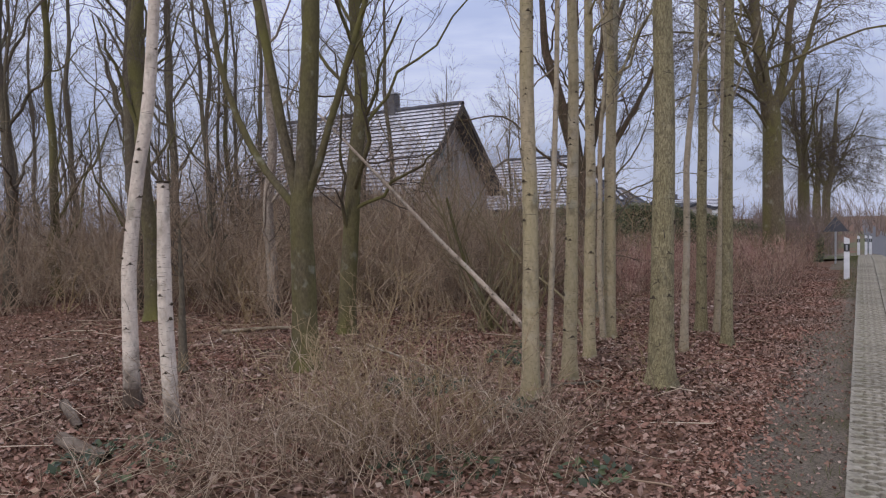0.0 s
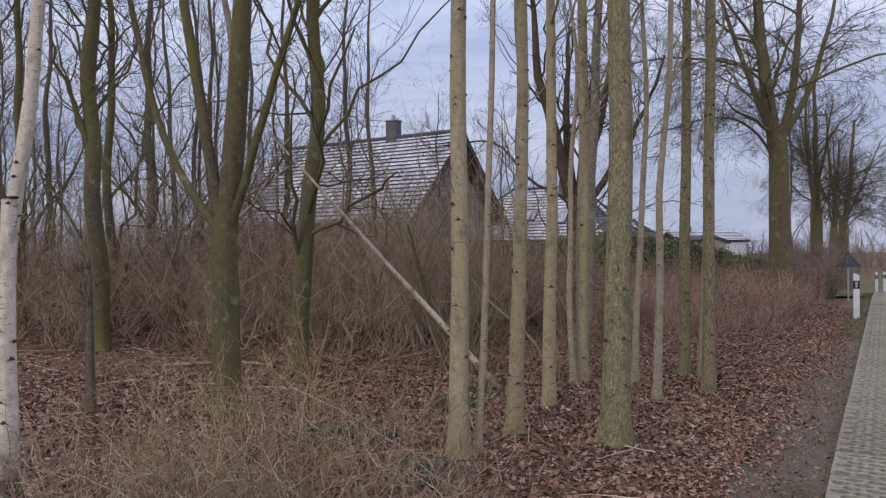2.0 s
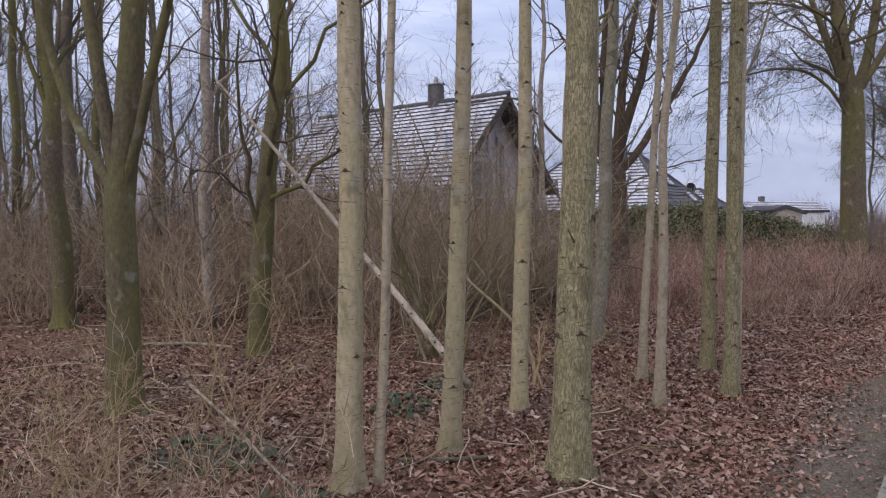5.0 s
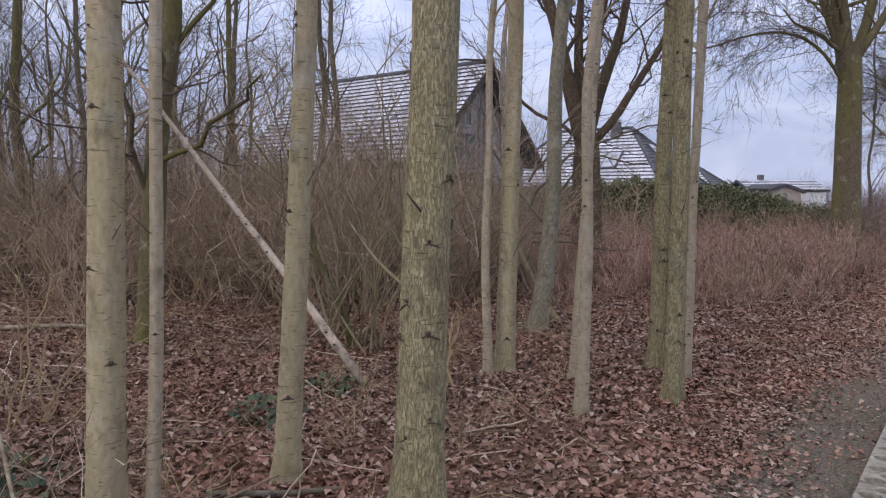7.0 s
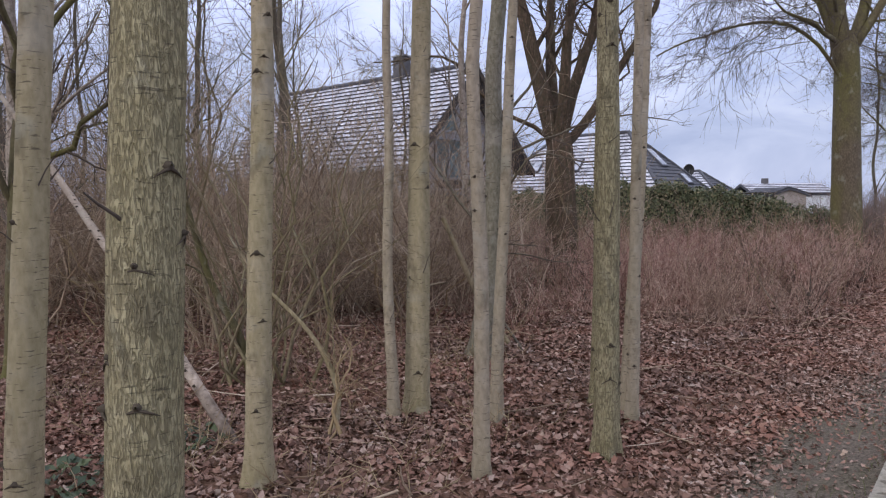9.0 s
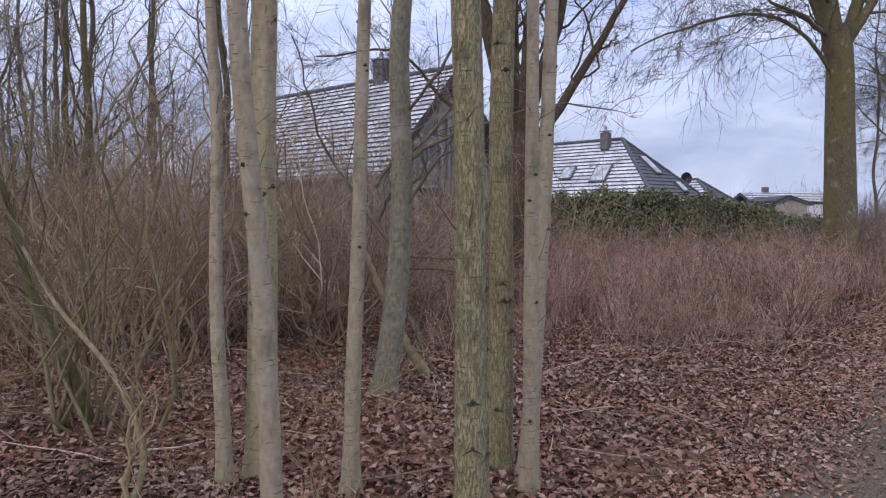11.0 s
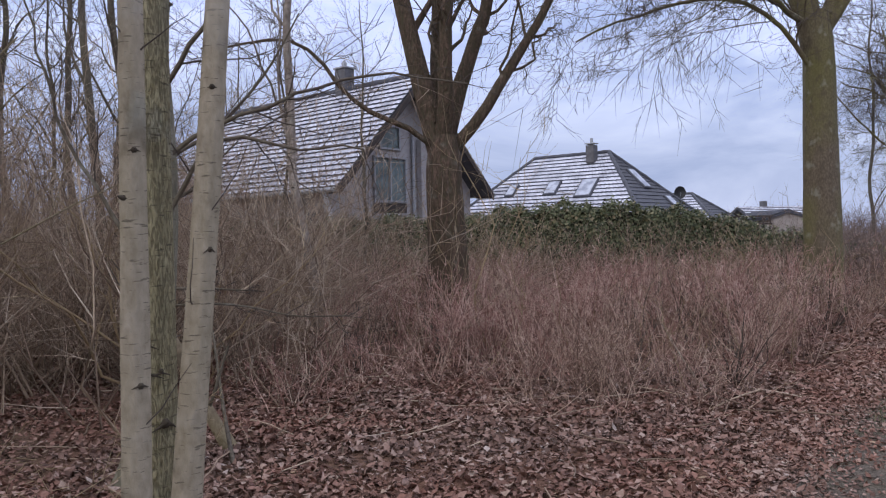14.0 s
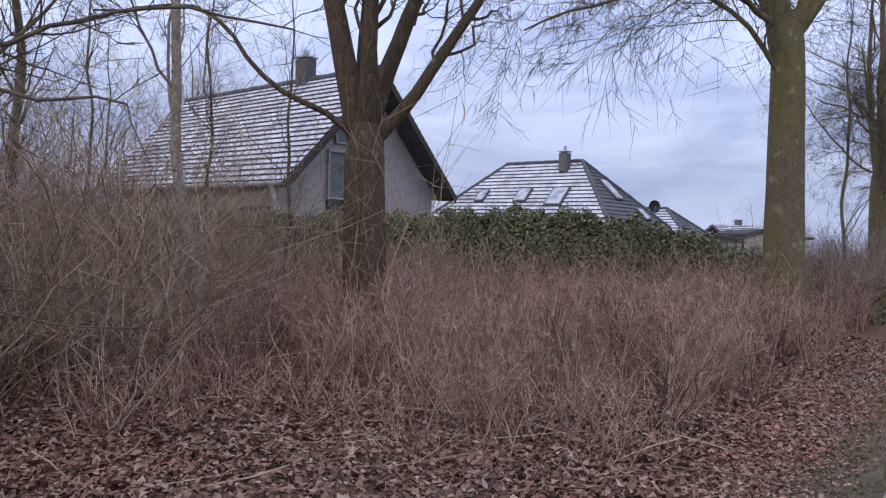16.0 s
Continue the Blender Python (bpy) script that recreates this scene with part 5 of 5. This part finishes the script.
rng = np.random.default_rng(77)
hx = np.array((-6.0, 0.3, 2.9, 3.6, 4.9, 6.2, 7.45, 8.6, 9.7, 10.35, 12.6))
hz = np.array((1.3, 1.42, 1.46, 1.52, 1.66, 1.66, 1.54, 1.34, 1.04, 0.90, 0.45))
K = 62000
u = rng.uniform(0, 1, K)
X = -6 + 18.6 * u
TOP = np.interp(X, hx, hz) + 0.06 * np.sin(5 * X) + 0.05 * np.sin(13 * X + 1)
Yc = 24.6 + 0.03 * X
vv = rng.uniform(0, 1, K)
ontop = rng.uniform(0, 1, K) < 0.28
g0 = gz(X, Yc)
Z = np.where(ontop, TOP + rng.normal(size=K) * 0.06, g0 + (TOP - g0) * vv ** 0.7)
bul = 0.06 * np.sin(3.1 * X) * np.cos(2.7 * Z) + 0.04 * np.sin(9 * X + 4 * Z)
Y = np.where(ontop, Yc + rng.uniform(-0.55, 0.55, K), Yc - 0.55 - bul + np.abs(rng.normal(size=K)) * 0.12)
Nr = np.where(ontop[:, None], np.array((0, 0, 1.0)), np.array((0, -1.0, 0.4))) + rng.normal(size=(K, 3)) * 0.55
leaf_cloud("hedge_leaves", np.stack([X, Y, Z], 1), Nr, 0.075, M_GREEN, rng, "dense dark evergreen hedge foliage", "hedge", "stuff")
# solid boxes behind the leaves, their dark colour standing in for the inner shade
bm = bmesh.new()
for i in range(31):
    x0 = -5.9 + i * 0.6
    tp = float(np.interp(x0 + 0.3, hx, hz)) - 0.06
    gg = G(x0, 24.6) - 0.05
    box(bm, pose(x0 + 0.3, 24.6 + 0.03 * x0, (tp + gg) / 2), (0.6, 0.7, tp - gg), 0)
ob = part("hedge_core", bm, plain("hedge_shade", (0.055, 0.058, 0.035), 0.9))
tagged(ob, "solid core of the evergreen hedge, coloured dark as its inner shade", "hedge", kind="stuff")


# ---- leaf litter, twigs, green patches ----
def litter_ok(x, y):
    s, n = sn(x, y)
    edge = 0.72 + 0.12 * np.sin(1.3 * s) + 0.1 * np.sin(4.1 * s)
    return (n > edge + np.random.default_rng(3).exponential(0.2, len(x)) - 0.25) & (y > 0.5)


rng = np.random.default_rng(91)
p = np.concatenate([scatter(rng, 62000, litter_ok, -4.5, 6, 2.5, 10.5), scatter(rng, 52000, litter_ok, -3, 9.5, 9, 16.5), scatter(rng, 22000, litter_ok, -9, 4, 6, 19), scatter(rng, 16000, litter_ok, -12, -3, 6, 18), scatter(rng, 22000, litter_ok, 2, 9.5, 11, 15.6)])
band = np.stack(xy(rng.uniform(14.5, 24, 8000), rng.uniform(0.75, 2.2, 8000)), 1)
p = np.concatenate([p, band])
z = gz(p[:, 0], p[:, 1]) + np.abs(rng.normal(size=len(p))) * 0.016 + 0.006
leaf_cloud("fallen_leaves", np.column_stack([p, z]), np.array((0, 0, 1.0)) + rng.normal(size=(len(p), 3)) * 0.36, 0.056, M_LEAF, rng, "thick carpet of fallen red-brown leaves", "leaves", "stuff", 0.36)
st, nn = rng.uniform(-1, 23, 34000), rng.uniform(-0.02, 1.05, 34000)
keep = rng.uniform(0, 1, 34000) < 0.14 + 1.2 * nn.clip(0) ** 2
p = np.stack(xy(st[keep], nn[keep]), 1)
far = np.stack([rng.uniform(11.5, 23, 13000), 0.85 * np.sqrt(rng.uniform(0.02, 1, 13000)) + 0.1], 1)
p = np.concatenate([p, np.stack(xy(far[:, 0], far[:, 1]), 1)])
z = gz(p[:, 0], p[:, 1]) + 0.024
leaf_cloud("path_leaves", np.column_stack([p, z]), np.array((0, 0, 1.0)) + rng.normal(size=(len(p), 3)) * 0.35, 0.036, M_LEAF, rng, "crumbled dead leaves and grit on the earth path", "leaves", "stuff", 0.3)


def patch(name, x, y, rad, count, mat, label, seed, size=0.07, h=0.16):
    rng = np.random.default_rng(seed)
    a, d = rng.uniform(0, 6.28, count), rad * np.sqrt(rng.uniform(0, 1, count))
    px, py = x + d * np.cos(a), y + d * np.sin(a)
    z = gz(px, py) + h * rng.uniform(0.1, 1, count) * (1 - d / rad * 0.6)
    return leaf_cloud(name, np.stack([px, py, z], 1), np.array((0, -0.3, 1.0)) + rng.normal(size=(count, 3)) * 0.5, size, mat, rng, label, "plant", "stuff", 0.15)


# sticks on the ground
rng = np.random.default_rng(33)
p = scatter(rng, 900, lambda x, y: sn(x, y)[1] > 1.0, -6, 8, 3, 17)
K = len(p)
a = rng.uniform(0, 6.28, K)
L = rng.uniform(0.2, 0.9, K)
ts = np.linspace(-0.5, 0.5, 5)
P = np.zeros((K, 5, 3))
P[:, :, 0] = p[:, :1] + (np.cos(a) * L)[:, None] * ts
P[:, :, 1] = p[:, 1:] + (np.sin(a) * L)[:, None] * ts
P[:, :, :2] += np.cumsum(rng.normal(size=(K, 5, 2)) * 0.02, 1)
P[:, :, 2] = gz(P[:, :, 0], P[:, :, 1]) + 0.012 + rng.uniform(0, 0.05, (K, 1)) + rng.normal(size=(K, 1)) * 0.05 * ts
tagged(tubes("fallen_twigs", [(P, rng.uniform(0.003, 0.009, K)[:, None] * np.linspace(1, 0.5, 5), 5)], M_GREYTWIG), "thin dead twigs strewn over the leaves", "twigs", kind="stuff")


def stick(points, r, mat, label, seed=0, name="fallen_branch", tip=0.5, kids=0):
    rng = np.random.default_rng(seed + 500)
    b = points[0]
    e = thing(name, (b[0], b[1], G(b[0], b[1])), label, "branch")
    z0 = G(b[0], b[1])
    ln = line([(x - b[0], y - b[1], G(x, y) + h - z0) for x, y, h in points], 16)
    R = r * np.linspace(1, tip, 16)
    trunk_mesh(rng, ln, R, 8, mat, e, "branch", 0.08)
    if kids:
        A, RA = offshoots(rng, ln[None], R[None], kids, 0.3, 0.7, 6, 0.0, 0.1, 0.3, 0.5)
        tagged(tubes("side_twigs", [(A, RA, 5)], mat, e), kind="stuff")
    return e


patch("bramble", 0.55, 6.15, 0.3, 90, M_BRAMBLE, "small patch of green bramble leaves in the litter", 1)
patch("bramble", -0.1, 4.7, 0.45, 165, M_BRAMBLE, "green bramble leaves among dry stems", 2)
patch("bramble", 0.9, 4.5, 0.25, 67, M_BRAMBLE, "small green bramble sprig in the litter", 3)
patch("bramble", -2.2, 5.0, 0.5, 135, M_BRAMBLE, "green bramble leaves near the birch stump", 4)
patch("bramble", 0.75, 8.6, 0.3, 105, M_BRAMBLE, "small patch of green bramble leaves in the litter", 5)
patch("bramble", 1.0, 9.4, 0.25, 90, M_BRAMBLE, "small patch of green bramble leaves in the litter", 6)
patch("bramble", -0.2, 7.0, 0.45, 165, M_BRAMBLE, "low green bramble leaves between the trunks", 7)
stick([(-2.85, 5.38, 0.05), (-2.6, 5.18, 0.06), (-2.33, 4.97, 0.05)], 0.055, M_BIRCH, "short rotten birch log lying in the leaves", 1, "birch_log", 0.8)
stick([(-3.27, 6.25, 0.12), (-3.05, 5.95, 0.08), (-2.87, 5.7, 0.04)], 0.04, M_BIRCH, "broken piece of pale birch log", 2, "birch_log", 0.8)
stick([(-0.85, 7.9, 0.35), (-0.2, 7.2, 0.2), (0.25, 6.7, 0.08), (0.6, 6.35, 0.03)], 0.014, M_DEAD, "thin fallen branch lying across the litter", 3, tip=0.6, kids=3)
stick([(0.95, 7.15, 0.03), (1.35, 7.2, 0.03), (1.6, 7.3, 0.03)], 0.02, M_DARK, "dark fallen stick on the leaves", 4, tip=0.6)
stick([(2.55, 13.1, 0.0), (2.75, 12.95, 0.35), (2.85, 13.0, 0.7)], 0.016, M_DARK, "broken dead branch sticking up from the litter", 5, tip=0.5, kids=4)
stick([(3.05, 12.6, 0.02), (2.8, 13.0, 0.30), (2.5, 13.5, 0.75)], 0.014, M_DARK, "propped dead branch at the edge of the thicket", 6, tip=0.5, kids=3)
stick([(2.05, 14.2, 0.55), (1.5, 14.5, 0.40), (0.9, 14.9, 0.0)], 0.018, M_DEAD, "pale broken branch lying in the undergrowth", 7, tip=0.6, kids=4)
stick([(6.35, 14.9, 0.02), (6.2, 15.0, 0.25), (6.05, 15.2, 0.55)], 0.011, M_DEAD, "thin pale stick leaning in the thicket", 8, tip=0.6)
stick([(-3.4, 11.2, 0.05), (-2.6, 11.4, 0.06), (-1.9, 11.3, 0.05)], 0.03, M_DEAD, "fallen branch between the trunks", 10, tip=0.6, kids=3)
stick([(4.3, 9.6, 0.02), (4.7, 10.2, 0.02), (4.9, 10.5, 0.02)], 0.010, M_DEAD, "thin stick at the edge of the path", 11, tip=0.6)

# grass beside the pavers
rng = np.random.default_rng(44)
K = 3300
st = np.concatenate([rng.uniform(15.5, 36, 3000), rng.uniform(0, 12, 300)])
nn = np.concatenate([rng.uniform(0.06, 0.45, 3000), np.abs(rng.normal(size=300)) * 0.25 + 0.06])
gx_, gy_ = xy(st, nn)
Pg = np.zeros((K, 3, 3))
hg = rng.uniform(0.03, 0.09, K)
dg = rng.normal(size=(K, 2)) * 0.5
for i_, t_ in enumerate((0.0, 0.55, 1.0)):
    Pg[:, i_, 0], Pg[:, i_, 1] = gx_ + dg[:, 0] * hg * t_ ** 2, gy_ + dg[:, 1] * hg * t_ ** 2
    Pg[:, i_, 2] = gz(gx_, gy_) + 0.01 + hg * t_
tagged(tubes("grass", [(Pg, np.full((K, 1), 0.0022) * np.array((1.0, 0.8, 0.2)), 3)], M_GRASS), "short worn grass beside the pavers", "grass", kind="stuff")

# ---- roadside: marker posts, sign, pavers ----
def marker_post(x, y):
    g = G(x, y)
    e = thing("marker_post", (x, y, g), "white plastic roadside marker post with a black band", "post", "roadside marker posts", rz=-29)
    bm = bmesh.new()
    prof = [(-0.06, -0.05), (0.06, -0.05), (0.06, 0.0), (0.0, 0.06), (-0.06, 0.0)]
    for z0, z1 in ((-0.1, 0.68), (0.86, 0.98)):
        a = [bm.verts.new((px, py, z0)) for px, py in prof]
        b = [bm.verts.new((px, py, z1 + (0.05 if px < 0 and z1 > 0.9 else 0))) for px, py in prof]
        bm.faces.new(a[::-1])
        bm.faces.new(b)
        for i in range(5):
            j = (i + 1) % 5
            bm.faces.new((a[i], a[j], b[j], b[i]))
    part("post_body", bm, M_WHITE, e)
    bm = bmesh.new()
    a = [bm.verts.new((px * 1.02, py * 1.02, 0.68)) for px, py in prof]
    b = [bm.verts.new((px * 1.02, py * 1.02, 0.86)) for px, py in prof]
    for i in range(5):
        j = (i + 1) % 5
        bm.faces.new((a[i], a[j], b[j], b[i]))
    part("band", bm, M_BLACK, e, "black band")
    boxed("reflector", pose(0, -0.056, 0.77), (0.045, 0.012, 0.13), M_ZINC, e, "", 0.003)
    return e


marker_post(9.55, 17.45)
for s_, n_ in ((43.0, 0.08), (44.0, -0.25), (45.4, -0.47)):
    marker_post(*xy(s_, n_))
sx, sy = xy(26.5, 0.69)
e = thing("road_sign", (sx, sy, G(sx, sy)), "triangular road sign seen from its grey back on a pole", "sign", rz=-25)
tubes("pole", [(np.array([line([(0, 0, -0.1), (0, 0, 1.4)], 6)]), np.full((1, 6), 0.03), 10)], M_ZINC, e)
bm = bmesh.new()
tri = [(-0.37, 1.02), (0.37, 1.02), (0, 1.5)]
a = [bm.verts.new((px, -0.035, pz)) for px, pz in tri]
b = [bm.verts.new((px, -0.05, pz)) for px, pz in tri]
bm.faces.new(a[::-1])
bm.faces.new(b)
for i in range(3):
    j = (i + 1) % 3
    bm.faces.new((a[i], a[j], b[j], b[i]))
part("sign_plate", bm, M_SLATE, e)
cx_, cy_ = xy(41.0, 0.5)
kerb = boxed("kerb", pose(cx_, cy_, G(cx_, cy_) + 0.03, 0, 0, math.degrees(math.atan2(NL[1], NL[0]))), (2.8, 0.14, 0.14), M_CONC, None, "", 0.015)
tagged(kerb, "pale concrete kerb at the side turning", "kerb", kind="structure")


# ---- grass grid pavers: each stone an object on one shared mesh ----
def paver_mesh():
    """A 0.60 x 0.40 m concrete grid stone with staggered rows of small holes."""
    bm = bmesh.new()
    step, wide, dep, m_ = 0.1, 0.4 / 3, -0.05, 0.0025
    for i in range(6):
        x0, x1 = -0.3 + i * step, -0.3 + (i + 1) * step
        x0, x1 = (x0 + m_ if i == 0 else x0), (x1 - m_ if i == 5 else x1)
        shift = 0.0 if i % 2 == 0 else wide / 2
        edges = [-0.2 + m_] + [-0.2 + shift + j * wide for j in range(4) if -0.19 < -0.2 + shift + j * wide < 0.19] + [0.2 - m_]
        for y0, y1 in zip(edges[:-1], edges[1:]):
            if y1 - y0 < wide * 0.7:
                bm.faces.new([bm.verts.new(c_) for c_ in ((x0, y0, 0), (x1, y0, 0), (x1, y1, 0), (x0, y1, 0))])
                continue
            xm, ym = (x0 + x1) / 2, (y0 + y1) / 2
            outer = [(x0, y0), (xm, y0), (x1, y0), (x1, y1), (xm, y1), (x0, y1)]
            hx_, hy_ = 0.040, 0.060
            inner = [(xm - hx_, ym - hy_ * 0.45), (xm, ym - hy_), (xm + hx_, ym - hy_ * 0.45), (xm + hx_, ym + hy_ * 0.45), (xm, ym + hy_), (xm - hx_, ym + hy_ * 0.45)]
            a = [bm.verts.new((*p_, 0)) for p_ in outer]
            b = [bm.verts.new((*p_, -0.005)) for p_ in inner]
            c_ = [bm.verts.new((*p_, dep)) for p_ in inner]
            for t in range(6):
                s_ = (t + 1) % 6
                bm.faces.new((a[t], a[s_], b[s_], b[t]))
                bm.faces.new((b[t], b[s_], c_[s_], c_[t]))
    e_ = 0.3 - m_, 0.2 - m_
    ring = [(-e_[0], -e_[1]), (e_[0], -e_[1]), (e_[0], e_[1]), (-e_[0], e_[1])]
    for t in range(4):
        p_, q_ = ring[t], ring[(t + 1) % 4]
        bm.faces.new([bm.verts.new(c_) for c_ in ((*q_, 0), (*p_, 0), (*p_, dep), (*q_, dep))])
    me = bpy.data.meshes.new("paver")
    bm.normal_update()
    bm.to_mesh(me)
    bm.free()
    me.materials.append(M_CONC)
    return me


strip_thing = thing("paver_strip", (0, 0, 0), "weathered concrete grass-grid pavers edging the road", "paving", kind="structure")
pm = paver_mesh()
rng = np.random.default_rng(8)
for i in range(60):
    for j in range(2):
        s_, n_ = -2.0 + 0.605 * i, -0.13 - 0.405 * j
        px_, py_ = xy(s_, n_)
        ob = new("paver", pm)
        ob.parent = strip_thing
        ob.matrix_basis = pose(px_, py_, G(px_, py_) + 0.05 + float(rng.uniform(-0.004, 0.004)), float(rng.uniform(-0.6, 0.6)), float(rng.uniform(-0.6, 0.6)), math.degrees(math.atan2(S[1], S[0])) + float(rng.uniform(-0.4, 0.4)))
